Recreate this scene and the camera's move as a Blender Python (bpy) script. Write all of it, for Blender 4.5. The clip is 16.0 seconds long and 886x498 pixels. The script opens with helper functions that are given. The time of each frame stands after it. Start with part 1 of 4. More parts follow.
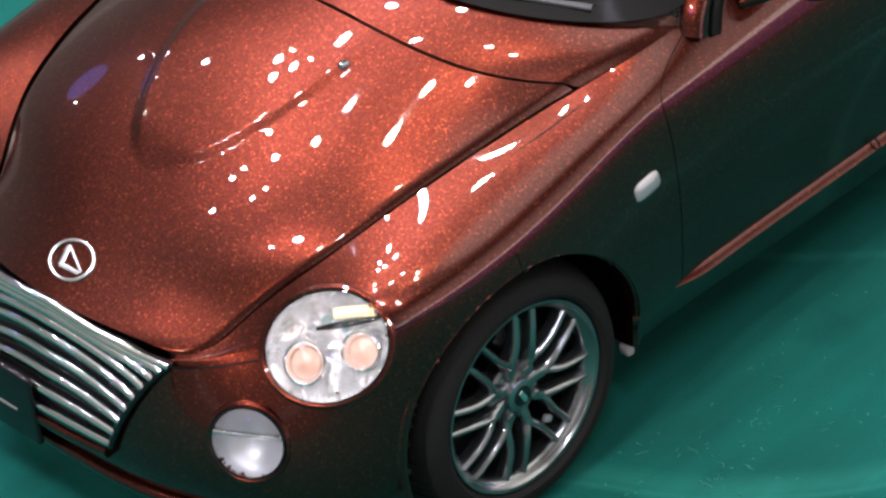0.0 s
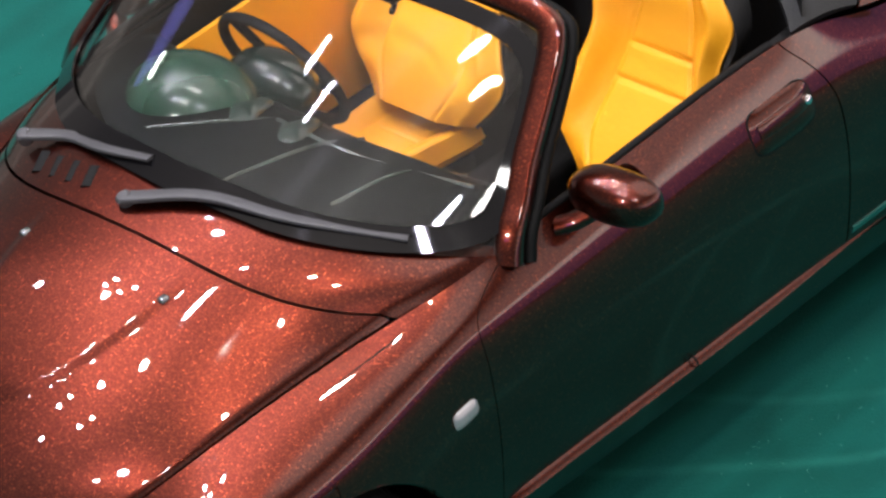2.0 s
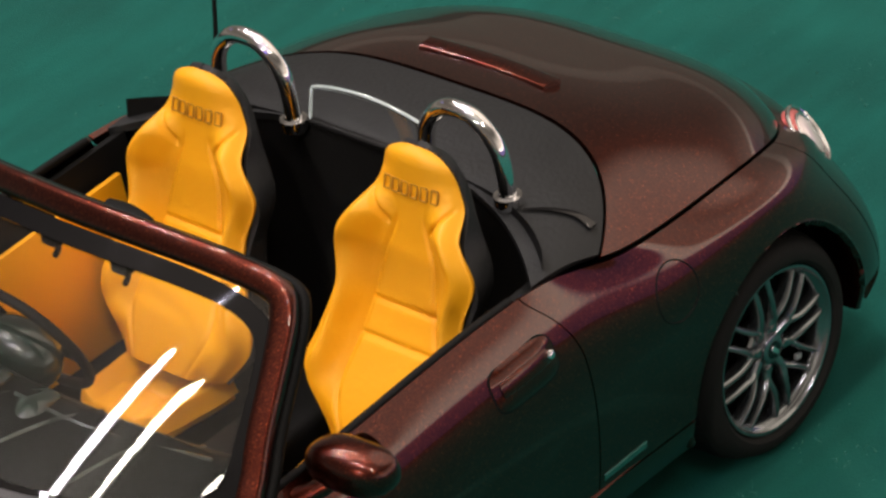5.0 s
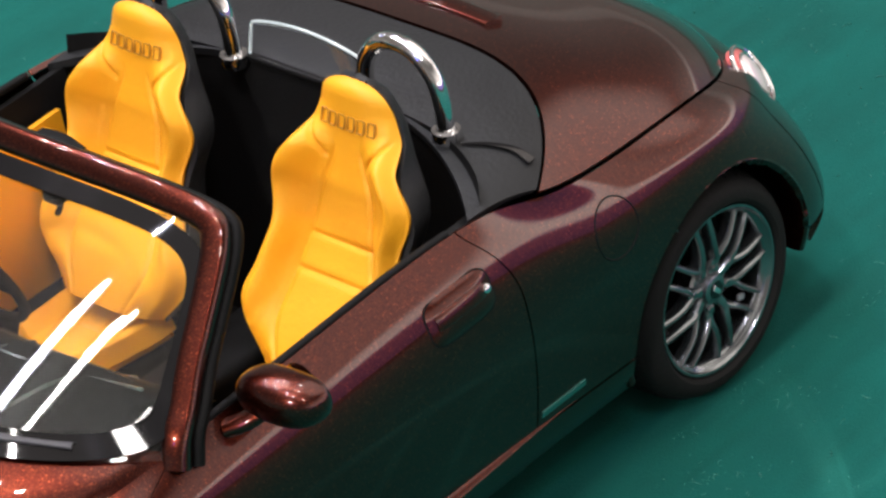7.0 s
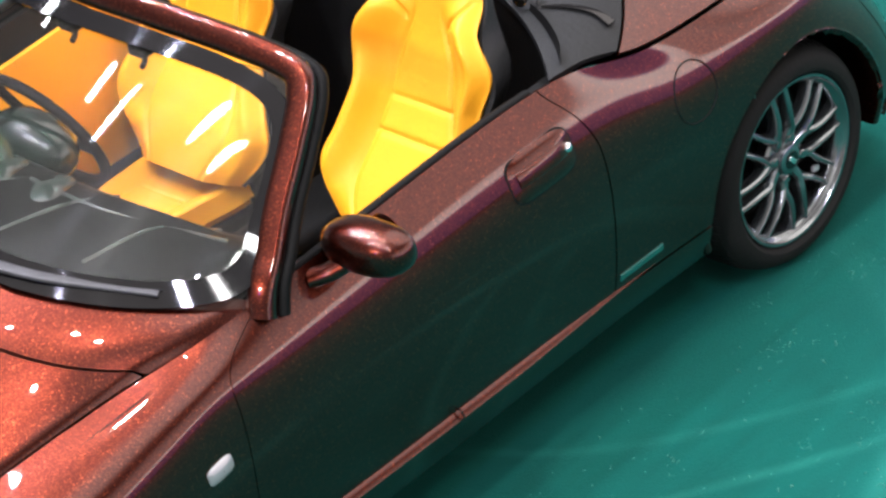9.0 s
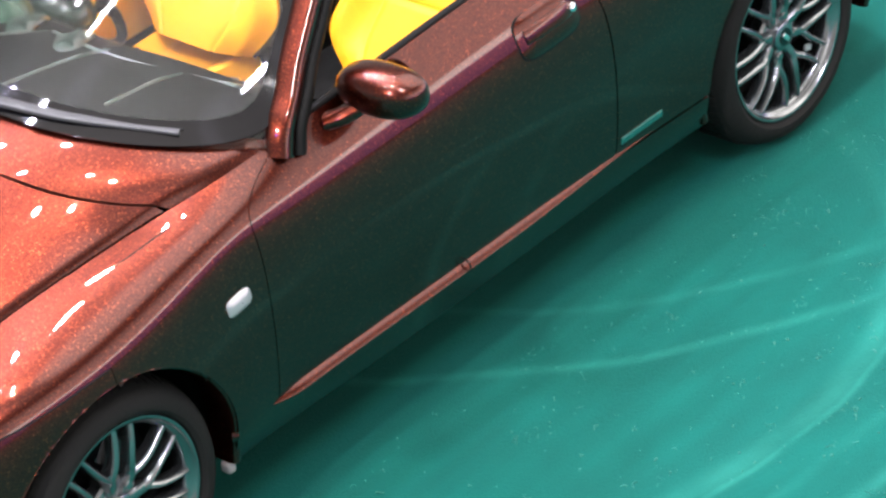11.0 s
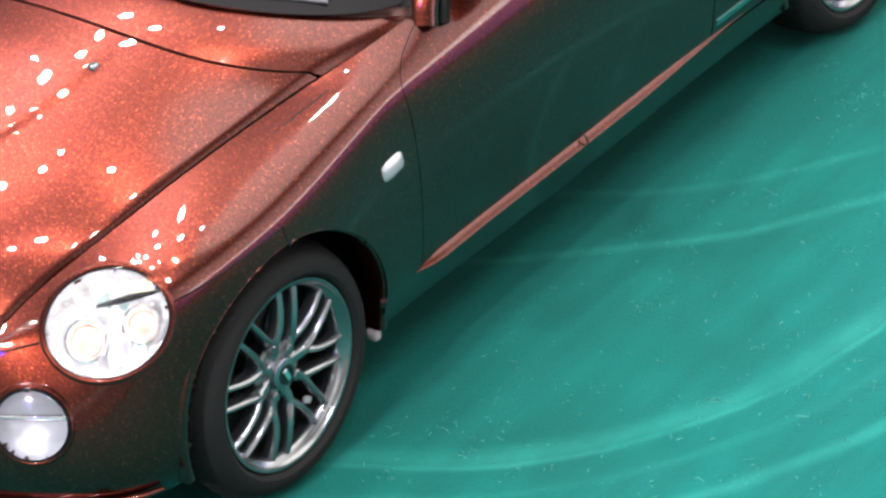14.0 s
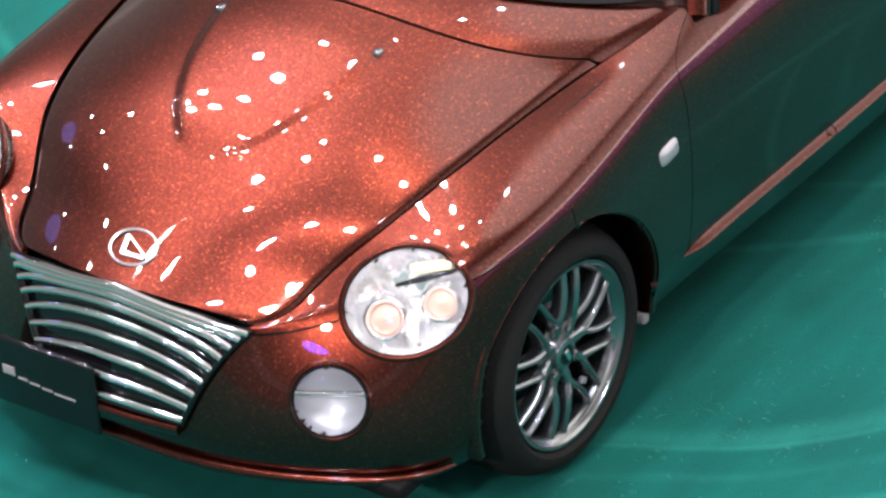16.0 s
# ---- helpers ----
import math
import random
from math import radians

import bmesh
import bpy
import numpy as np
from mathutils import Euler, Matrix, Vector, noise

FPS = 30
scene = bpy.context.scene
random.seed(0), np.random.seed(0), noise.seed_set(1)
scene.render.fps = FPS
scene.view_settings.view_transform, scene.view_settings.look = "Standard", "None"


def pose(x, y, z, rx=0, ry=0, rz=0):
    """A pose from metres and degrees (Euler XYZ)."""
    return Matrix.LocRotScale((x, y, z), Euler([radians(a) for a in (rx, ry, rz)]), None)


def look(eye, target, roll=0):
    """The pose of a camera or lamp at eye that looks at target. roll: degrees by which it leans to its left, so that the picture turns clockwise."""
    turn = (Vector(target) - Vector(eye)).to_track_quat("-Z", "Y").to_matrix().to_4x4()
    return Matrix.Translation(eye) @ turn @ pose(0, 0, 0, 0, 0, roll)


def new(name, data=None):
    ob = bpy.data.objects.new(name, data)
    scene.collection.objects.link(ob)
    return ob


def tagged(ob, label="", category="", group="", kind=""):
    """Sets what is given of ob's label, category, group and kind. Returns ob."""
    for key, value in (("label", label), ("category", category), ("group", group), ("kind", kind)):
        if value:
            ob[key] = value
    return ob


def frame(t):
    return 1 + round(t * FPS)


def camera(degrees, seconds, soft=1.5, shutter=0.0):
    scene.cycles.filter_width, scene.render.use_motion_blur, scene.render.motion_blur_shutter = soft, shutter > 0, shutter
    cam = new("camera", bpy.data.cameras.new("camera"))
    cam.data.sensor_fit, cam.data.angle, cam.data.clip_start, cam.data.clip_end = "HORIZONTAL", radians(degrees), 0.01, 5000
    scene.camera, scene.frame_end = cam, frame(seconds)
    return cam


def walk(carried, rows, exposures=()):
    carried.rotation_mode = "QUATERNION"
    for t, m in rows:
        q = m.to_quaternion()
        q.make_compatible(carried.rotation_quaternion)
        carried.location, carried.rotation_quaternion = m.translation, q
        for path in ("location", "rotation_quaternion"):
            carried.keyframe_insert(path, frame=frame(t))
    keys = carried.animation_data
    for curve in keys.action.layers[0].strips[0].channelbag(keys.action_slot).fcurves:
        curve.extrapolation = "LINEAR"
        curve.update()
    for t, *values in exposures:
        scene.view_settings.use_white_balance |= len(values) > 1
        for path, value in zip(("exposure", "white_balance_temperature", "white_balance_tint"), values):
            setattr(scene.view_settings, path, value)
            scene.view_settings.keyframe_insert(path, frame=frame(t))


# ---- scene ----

import functools

# ---- camera ----
cam = camera(13.0, 16.0, soft=2.7)
PATH = [  # seconds, eye in metres, pitch, roll and yaw as pose() takes them
    (0.0, pose(0.21033, 0.21912, 0.20877, 53.841, 6.561, 135.501)),
    (0.5, pose(0.20882, 0.22005, 0.20930, 54.424, 6.577, 135.093)),
    (1.0, pose(0.20726, 0.22021, 0.21094, 54.833, 6.493, 134.542)),
    (1.5, pose(0.20668, 0.22110, 0.21415, 55.168, 6.357, 133.923)),
    (2.0, pose(0.20509, 0.22105, 0.21690, 55.489, 6.294, 133.310)),
    (2.5, pose(0.20138, 0.22082, 0.22021, 55.566, 6.432, 132.839)),
    (3.0, pose(0.19666, 0.22027, 0.22299, 55.646, 6.599, 132.416)),
    (3.5, pose(0.19464, 0.22066, 0.22351, 56.215, 6.868, 131.740)),
    (4.0, pose(0.19239, 0.22149, 0.22475, 56.508, 6.893, 131.286)),
    (4.5, pose(0.19023, 0.22368, 0.22522, 56.792, 6.954, 131.053)),
    (4.7, pose(0.18986, 0.22434, 0.22505, 56.919, 6.991, 130.903)),
    (6.8, pose(0.18731, 0.22881, 0.22015, 56.825, 6.552, 130.869)),
    (7.0, pose(0.18742, 0.22913, 0.21875, 56.843, 6.578, 130.932)),
    (7.5, pose(0.18901, 0.22911, 0.21601, 56.821, 6.741, 130.815)),
    (8.0, pose(0.19053, 0.23013, 0.21478, 56.653, 6.840, 131.037)),
    (8.5, pose(0.19295, 0.22970, 0.21290, 56.594, 6.688, 131.290)),
    (9.0, pose(0.19708, 0.22900, 0.21043, 56.725, 6.558, 131.281)),
    (9.2, pose(0.19893, 0.22939, 0.20941, 56.854, 6.571, 131.277)),
    (11.3, pose(0.21838, 0.23786, 0.19872, 57.923, 5.970, 130.679)),
    (11.5, pose(0.21992, 0.23807, 0.19766, 57.983, 6.084, 130.426)),
    (12.0, pose(0.22509, 0.23685, 0.19590, 58.042, 5.939, 129.663)),
    (12.5, pose(0.23286, 0.23312, 0.19409, 58.233, 5.494, 128.614)),
    (13.0, pose(0.24022, 0.22556, 0.19213, 58.340, 4.955, 127.396)),
    (13.5, pose(0.24587, 0.21878, 0.19176, 58.268, 4.554, 126.667)),
    (14.0, pose(0.25204, 0.21365, 0.19218, 58.294, 4.458, 126.180)),
    (14.5, pose(0.25920, 0.20753, 0.19139, 58.560, 4.296, 125.656)),
    (15.0, pose(0.26552, 0.20187, 0.19156, 58.700, 3.978, 125.418)),
    (15.5, pose(0.27178, 0.19760, 0.19258, 58.795, 3.784, 125.304)),
    (16.0, pose(0.27636, 0.19476, 0.19404, 58.804, 3.765, 125.482)),
]
EXPOSURES = [(0.0, 0.14, 6350, 10), (1.0, -0.04, 6350, 10), (1.5, -0.03, 6400, 10), (2.5, -0.17, 6450, 10), (4.5, -0.65, 7400, 10), (7.0, -0.12, 6500, 10), (8.0, 0.24, 6200, 10),
             (9.0, 0.54, 6200, 10), (11.5, 1.06, 6250, 10), (14.0, 1.0, 6200, 10), (16.0, 0.53, 6200, 10)]
walk(cam, PATH, EXPOSURES)

# ---- light: a dim hall with many small ceiling spots ----
HALL_SIDE, HALL_DIM, HALL_TOP, HALL_ZENITH, END_WALL = 5.6, 0.3, 0.17, 0.5, 1.6
world = bpy.data.worlds.new("hall")
scene.world = world
world.use_nodes = True
background = world.node_tree.nodes["Background"]
# one side of the hall is lit, the other side is dim; the ceiling straight above catches some light
tree = world.node_tree
sky = tree.nodes.new("ShaderNodeTexCoord")
toward = tree.nodes.new("ShaderNodeVectorMath")
toward.operation = "DOT_PRODUCT"
toward.inputs[1].default_value = (-0.52, 0.85, 0.0)
tree.links.new(sky.outputs["Generated"], toward.inputs[0])
side = tree.nodes.new("ShaderNodeMapRange")
side.interpolation_type = "SMOOTHSTEP"
side.inputs["From Min"].default_value, side.inputs["From Max"].default_value = 0.2, 0.85
side.inputs["To Min"].default_value, side.inputs["To Max"].default_value = HALL_DIM, HALL_SIDE
tree.links.new(toward.outputs["Value"], side.inputs["Value"])
height = tree.nodes.new("ShaderNodeSeparateXYZ")
tree.links.new(sky.outputs["Generated"], height.inputs["Vector"])
# up the wall: show stands, a lit band above them, a dim upper wall and a dark ceiling
storeys = tree.nodes.new("ShaderNodeValToRGB")
storeys.color_ramp.interpolation = "EASE"
for where_z, level in ((0.03, 0.24), (0.10, 0.26), (0.125, 0.8), (0.155, 0.7), (0.18, 0.19), (0.34, 0.19), (0.37, 0.15)):
    stop = storeys.color_ramp.elements.new(where_z)
    stop.color = (level, level, level, 1)
storeys.color_ramp.elements.remove(storeys.color_ramp.elements[0])
storeys.color_ramp.elements[-1].position = 0.6
storeys.color_ramp.elements[-1].color = (0.0, 0.0, 0.0, 1)
tree.links.new(height.outputs["Z"], storeys.inputs["Fac"])
lit = tree.nodes.new("ShaderNodeMath")
lit.operation = "MULTIPLY"
tree.links.new(side.outputs["Result"], lit.inputs[0])
tree.links.new(storeys.outputs["Color"], lit.inputs[1])
tone = tree.nodes.new("ShaderNodeMath")
tone.operation = "ADD"
tone.inputs[1].default_value = HALL_TOP
tree.links.new(lit.outputs["Value"], tone.inputs[0])
# the low part of the hall is tinted violet by show lights, the walls above are warm
tint = tree.nodes.new("ShaderNodeMix")
tint.data_type = "RGBA"
tint.inputs["A"].default_value, tint.inputs["B"].default_value = (0.21, 0.16, 0.40, 1), (1.0, 0.88, 0.80, 1)
low = tree.nodes.new("ShaderNodeMapRange")
low.interpolation_type = "SMOOTHSTEP"
low.inputs["From Min"].default_value, low.inputs["From Max"].default_value = 0.10, 0.13
tree.links.new(height.outputs["Z"], low.inputs["Value"])
plain = tree.nodes.new("ShaderNodeMapRange")
plain.inputs["From Min"].default_value, plain.inputs["From Max"].default_value = 0.55, 0.3
tree.links.new(toward.outputs["Value"], plain.inputs["Value"])
warm = tree.nodes.new("ShaderNodeMath")
warm.operation = "MAXIMUM"
tree.links.new(low.outputs["Result"], warm.inputs[0])
tree.links.new(plain.outputs["Result"], warm.inputs[1])
tree.links.new(warm.outputs["Value"], tint.inputs["Factor"])
tree.links.new(tint.outputs["Result"], background.inputs["Color"])
overhead = tree.nodes.new("ShaderNodeMapRange")
overhead.interpolation_type = "SMOOTHSTEP"
overhead.inputs["From Min"].default_value, overhead.inputs["From Max"].default_value = 0.6, 0.95
overhead.inputs["To Min"].default_value, overhead.inputs["To Max"].default_value = 0.0, HALL_ZENITH
tree.links.new(height.outputs["Z"], overhead.inputs["Value"])
total = tree.nodes.new("ShaderNodeMath")
total.operation = "ADD"
tree.links.new(tone.outputs["Value"], total.inputs[0])
tree.links.new(overhead.outputs["Result"], total.inputs[1])
# a pale patch added high at the hall's end, for the wing's reflections
end_wall = tree.nodes.new("ShaderNodeVectorMath")
end_wall.operation = "DOT_PRODUCT"
end_wall.inputs[1].default_value = (-0.595, 0.16, 0.788)
tree.links.new(sky.outputs["Generated"], end_wall.inputs[0])
pale = tree.nodes.new("ShaderNodeMapRange")
pale.interpolation_type = "SMOOTHSTEP"
pale.inputs["From Min"].default_value, pale.inputs["From Max"].default_value = 0.86, 0.94
pale.inputs["To Min"].default_value, pale.inputs["To Max"].default_value = 0.0, END_WALL
tree.links.new(end_wall.outputs["Value"], pale.inputs["Value"])
whole = tree.nodes.new("ShaderNodeMath")
whole.operation = "ADD"
tree.links.new(total.outputs["Value"], whole.inputs[0])
tree.links.new(pale.outputs["Result"], whole.inputs[1])
tree.links.new(whole.outputs["Value"], background.inputs["Strength"])


def disc_light(x, y, z, watts, size=0.05, colour=(1.0, 0.96, 0.92)):
    lamp = bpy.data.lights.new("disc_light", "AREA")
    lamp.shape, lamp.size, lamp.energy, lamp.color = "DISK", size, watts * 1.28, colour
    ob = new("disc_light", lamp)
    ob.matrix_world = look((x, y, z), (0, 0, 0))
    return ob


# x, y and watts of the spots at ceiling height: pairs and clusters over the table
SPOTS = [(0.92, -0.43, 9), (1.055, 0.13, 11), (1.2, -0.62, 5), (1.14, 0.2, 4), (0.605, -1.38, 2.0), (0.48, -1.3, 1.2), (0.51, -1.76, 2.0), (0.39, -1.7, 1.2),
         (-0.38, -2.08, 2.4), (-0.29, -2.0, 3), (-0.36, -1.9, 2.4), (-0.52, -2.05, 2), (-0.5, -1.82, 2.4), (0.02, -1.69, 3), (0.18, -1.45, 6), (-0.07, -1.15, 5),
         (-0.29, -1.1, 3), (-0.3, -0.46, 6), (0.82, -1.74, 1), (-0.12, -3.0, 0.8), (-0.45, -3.6, 1), (0.15, -4.4, 1), (-0.3, -2.6, 1), (0.3, -2.7, 0.8),
         (-0.75, -1.75, 6.5), (-1.12, -1.68, 4), (-0.92, -1.98, 3), (-0.9, -1.3, 4), (-1.0, -0.85, 1.5), (-1.36, -0.8, 1.5), (0.95, 1.25, 10), (-0.14, -0.03, 9)]
for k, (x, y, watts) in enumerate(SPOTS):
    disc_light(x, y, 2.6, watts, 0.12 if x > 0.85 and watts > 8 else 0.06 if watts > 3.5 else 0.042, (1.0, 0.97, 0.94) if k % 2 else (0.84, 0.80, 1.0))

disc_light(1.15, 1.75, 2.6, 9, 0.24)
# added fill light ahead of the car, brightens the seats and headlamps
disc_light(3.3, 0.5, 2.1, 40, 0.16)
# blue show screens across the hall
disc_light(-0.1, -2.6, 1.45, 0.35, 0.34, (0.25, 0.25, 1.0))
disc_light(2.7, 0.45, 1.27, 1.2, 0.14, (0.04, 0.05, 1.0))

# ---- materials ----


def material(name, colour, rough=0.5, metal=0.0, coat=0.0, coat_rough=0.03, grain=0.0, grain_scale=900.0, vary=0.0, vary_scale=60.0, shine=0.5, coat_ior=1.45):
    """A node material with a little grain in the relief and a slow drift of colour and gloss."""
    m = bpy.data.materials.new(name)
    m.use_nodes = True
    tree, b = m.node_tree, m.node_tree.nodes["Principled BSDF"]
    b.inputs["Base Color"].default_value = (*colour, 1)
    b.inputs["Roughness"].default_value, b.inputs["Metallic"].default_value = rough, metal
    b.inputs["Specular IOR Level"].default_value = shine
    b.inputs["Coat IOR"].default_value = coat_ior
    b.inputs["Coat Weight"].default_value, b.inputs["Coat Roughness"].default_value = coat, coat_rough
    if not (vary or grain):
        return m
    where = tree.nodes.new("ShaderNodeTexCoord")
    if vary:
        cloud = tree.nodes.new("ShaderNodeTexNoise")
        cloud.inputs["Scale"].default_value, cloud.inputs["Detail"].default_value = vary_scale, 6
        tree.links.new(where.outputs["Object"], cloud.inputs["Vector"])
        mix = tree.nodes.new("ShaderNodeMix")
        mix.data_type = "RGBA"
        mix.inputs["A"].default_value = (*[c * (1 - vary) for c in colour], 1)
        mix.inputs["B"].default_value = (*[min(1, c * (1 + vary)) for c in colour], 1)
        tree.links.new(cloud.outputs["Fac"], mix.inputs["Factor"])
        tree.links.new(mix.outputs["Result"], b.inputs["Base Color"])
        gloss = tree.nodes.new("ShaderNodeMapRange")
        gloss.inputs["To Min"].default_value, gloss.inputs["To Max"].default_value = rough * 0.8, min(1, rough * 1.2)
        tree.links.new(cloud.outputs["Fac"], gloss.inputs["Value"])
        tree.links.new(gloss.outputs["Result"], b.inputs["Roughness"])
    if grain:
        fine = tree.nodes.new("ShaderNodeTexNoise")
        fine.inputs["Scale"].default_value, fine.inputs["Detail"].default_value = grain_scale, 3
        tree.links.new(where.outputs["Object"], fine.inputs["Vector"])
        bump = tree.nodes.new("ShaderNodeBump")
        bump.inputs["Strength"].default_value, bump.inputs["Distance"].default_value = grain, 0.0002
        tree.links.new(fine.outputs["Fac"], bump.inputs["Height"])
        tree.links.new(bump.outputs["Normal"], b.inputs["Normal"])
    return m


def flake_paint(name, colour, flake):
    """Metallic paint: a red base with tilted flakes under a clear coat."""
    m = material(name, colour, 0.285, 0.98, 1.0, 0.015, coat_ior=1.46)
    tree, b = m.node_tree, m.node_tree.nodes["Principled BSDF"]
    where = tree.nodes.new("ShaderNodeTexCoord")
    cells = tree.nodes.new("ShaderNodeTexVoronoi")
    cells.inputs["Scale"].default_value = 10500
    tree.links.new(where.outputs["Object"], cells.inputs["Vector"])
    tone = tree.nodes.new("ShaderNodeMix")
    tone.data_type = "RGBA"
    tone.inputs["A"].default_value, tone.inputs["B"].default_value = (*colour, 1), (*flake, 1)
    lift = tree.nodes.new("ShaderNodeMapRange")
    lift.inputs["From Min"].default_value, lift.inputs["From Max"].default_value = 0.5, 1.0
    split = tree.nodes.new("ShaderNodeSeparateColor")
    tree.links.new(cells.outputs["Color"], split.inputs["Color"])
    tree.links.new(split.outputs["Red"], lift.inputs["Value"])
    tree.links.new(lift.outputs["Result"], tone.inputs["Factor"])
    # a few larger flakes that flash
    coarse = tree.nodes.new("ShaderNodeTexVoronoi")
    coarse.inputs["Scale"].default_value = 8200
    tree.links.new(where.outputs["Object"], coarse.inputs["Vector"])
    pick = tree.nodes.new("ShaderNodeSeparateColor")
    tree.links.new(coarse.outputs["Color"], pick.inputs["Color"])
    rare = tree.nodes.new("ShaderNodeMapRange")
    rare.inputs["From Min"].default_value, rare.inputs["From Max"].default_value = 0.95, 0.99
    tree.links.new(pick.outputs["Blue"], rare.inputs["Value"])
    flash = tree.nodes.new("ShaderNodeMix")
    flash.data_type = "RGBA"
    flash.inputs["B"].default_value = (*[min(1, c * 2.0) for c in flake], 1)
    tree.links.new(rare.outputs["Result"], flash.inputs["Factor"])
    tree.links.new(tone.outputs["Result"], flash.inputs["A"])
    tree.links.new(flash.outputs["Result"], b.inputs["Base Color"])
    tilt = tree.nodes.new("ShaderNodeBump")
    tilt.inputs["Strength"].default_value, tilt.inputs["Distance"].default_value = 0.04, 0.0001
    tree.links.new(split.outputs["Green"], tilt.inputs["Height"])
    tree.links.new(tilt.outputs["Normal"], b.inputs["Normal"])
    dust = tree.nodes.new("ShaderNodeTexNoise")
    dust.inputs["Scale"].default_value, dust.inputs["Detail"].default_value = 140, 8
    tree.links.new(where.outputs["Object"], dust.inputs["Vector"])
    film = tree.nodes.new("ShaderNodeMapRange")
    film.inputs["From Min"].default_value, film.inputs["From Max"].default_value = 0.45, 0.8
    film.inputs["To Min"].default_value, film.inputs["To Max"].default_value = 0.018, 0.038
    tree.links.new(dust.outputs["Fac"], film.inputs["Value"])
    tree.links.new(film.outputs["Result"], b.inputs["Coat Roughness"])
    return m


def clear(name, colour=(1, 1, 1), rough=0.0, ior=1.45):
    m = material(name, colour, rough)
    b = m.node_tree.nodes["Principled BSDF"]
    b.inputs["Transmission Weight"].default_value, b.inputs["IOR"].default_value = 1.0, ior
    return m


paint = flake_paint("candy_red_paint", (0.060, 0.0078, 0.0042), (0.124, 0.0225, 0.0092))
black_gloss = material("black_gloss", (0.005, 0.005, 0.006), 0.04)
black_satin = material("black_satin_plastic", (0.006, 0.006, 0.006), 0.6, 0, shine=0.12, grain=0.25, grain_scale=2600, vary=0.3, vary_scale=90)
grey_satin = material("dark_grey_vinyl", (0.016, 0.017, 0.018), 0.5, 0, shine=0.25, grain=0.35, grain_scale=2200, vary=0.25, vary_scale=120)
wiper_grey = material("grey_wiper_plastic", (0.055, 0.055, 0.06), 0.5, 0, grain=0.2, vary=0.25, vary_scale=250)
tyre_rubber = material("tyre_rubber", (0.010, 0.010, 0.0095), 0.75, 0, shine=0.16, grain=0.3, grain_scale=1800, vary=0.35, vary_scale=160)
gunmetal = material("gunmetal_alloy", (0.26, 0.28, 0.29), 0.22, 0.95, vary=0.2, vary_scale=300)
chrome = material("chrome", (0.85, 0.86, 0.88), 0.05, 1.0)
faceted = material("faceted_reflector", (0.93, 0.92, 0.92), 0.16, 0.8, grain=1.0, grain_scale=800, vary=0.08, vary_scale=500)
frosted = material("frosted_silver", (0.42, 0.42, 0.44), 0.4, 0.5, vary=0.06, vary_scale=500)
silver = material("silver_reflector", (0.92, 0.92, 0.93), 0.25, 1.0, vary=0.1, vary_scale=400)
yellow = material("yellow_seat_vinyl", (0.92, 0.40, 0.010), 0.55, 0, grain=0.25, grain_scale=1500, vary=0.10, vary_scale=70)
ochre = material("dark_ochre_print", (0.42, 0.18, 0.012), 0.6, 0, vary=0.2, vary_scale=500)
dark_green = material("dark_green_plastic", (0.010, 0.028, 0.018), 0.2, 0, vary=0.3, vary_scale=120)
red_gloss = material("red_gloss_lens", (0.72, 0.16, 0.15), 0.12, 0.2, 1.0, 0.02)
pale_lens = material("pale_pink_lens", (0.9, 0.78, 0.77), 0.15, 0.3, 1.0, 0.02)
lamp_amber = material("pale_amber_lens", (0.55, 0.33, 0.25), 0.2, 0, 0.8, 0.05)
teal = material("teal_plastic", (0.015, 0.13, 0.11), 0.35)
pale_plastic = material("pale_grey_plastic", (0.3, 0.27, 0.27), 0.5)
orange = material("orange_plastic", (0.65, 0.14, 0.02), 0.4)
dash_black = material("black_dash_plastic", (0.0032, 0.004, 0.004), 0.36, 0, shine=0.03, grain=0.3, grain_scale=400, vary=0.4, vary_scale=90)
vent_green = material("green_black_gloss", (0.006, 0.014, 0.011), 0.2, 0, 0.8, 0.08, vary=0.3, vary_scale=200)
amber_lens = material("amber_lens", (0.80, 0.66, 0.36), 0.15, 0, 0.8, 0.05)
edge_glass = material("polished_edge", (0.45, 0.52, 0.52), 0.15, 0, 0.5)
glass = clear("clear_glass", (0.97, 0.98, 0.98))
film = glass.node_tree.nodes["Principled BSDF"]
film.inputs["Coat Weight"].default_value, film.inputs["Coat Roughness"].default_value = 0.012, 0.13
lens_glass = clear("clear_lens", (0.98, 0.98, 1.0), 0.03)

# ---- building helpers; all lengths below are in millimetres of the model ----
MM = 0.001


def part(name, bm, mat, parent=None, label="", smooth=True, flip=True):
    """Links a bmesh, drawn in millimetres, as one mesh object under a thing or a part."""
    if flip:
        bmesh.ops.recalc_face_normals(bm, faces=bm.faces)
    for v in bm.verts:
        v.co *= MM
    if smooth:
        for f in bm.faces:
            f.smooth = True
        for e in bm.edges:
            e.smooth = not (e.is_boundary or e.calc_face_angle(0.0) > 0.66)
    me = bpy.data.meshes.new(name)
    bm.to_mesh(me)
    bm.free()
    me.materials.append(mat)
    ob = new(name, me)
    ob.parent = parent
    if label:
        tagged(ob, label)
    return ob


def grid(fn, nu, nv, closed=False):
    """A sheet of quads over fn(i / nu, j / nv)."""
    bm = bmesh.new()
    rows = [[bm.verts.new(fn(i / nu, j / nv)) for j in range(nv + 1)] for i in range(nu if closed else nu + 1)]
    for i in range(nu):
        a, b = rows[i], rows[(i + 1) % len(rows)]
        for j in range(nv):
            bm.faces.new((a[j], b[j], b[j + 1], a[j + 1]))
    return bm


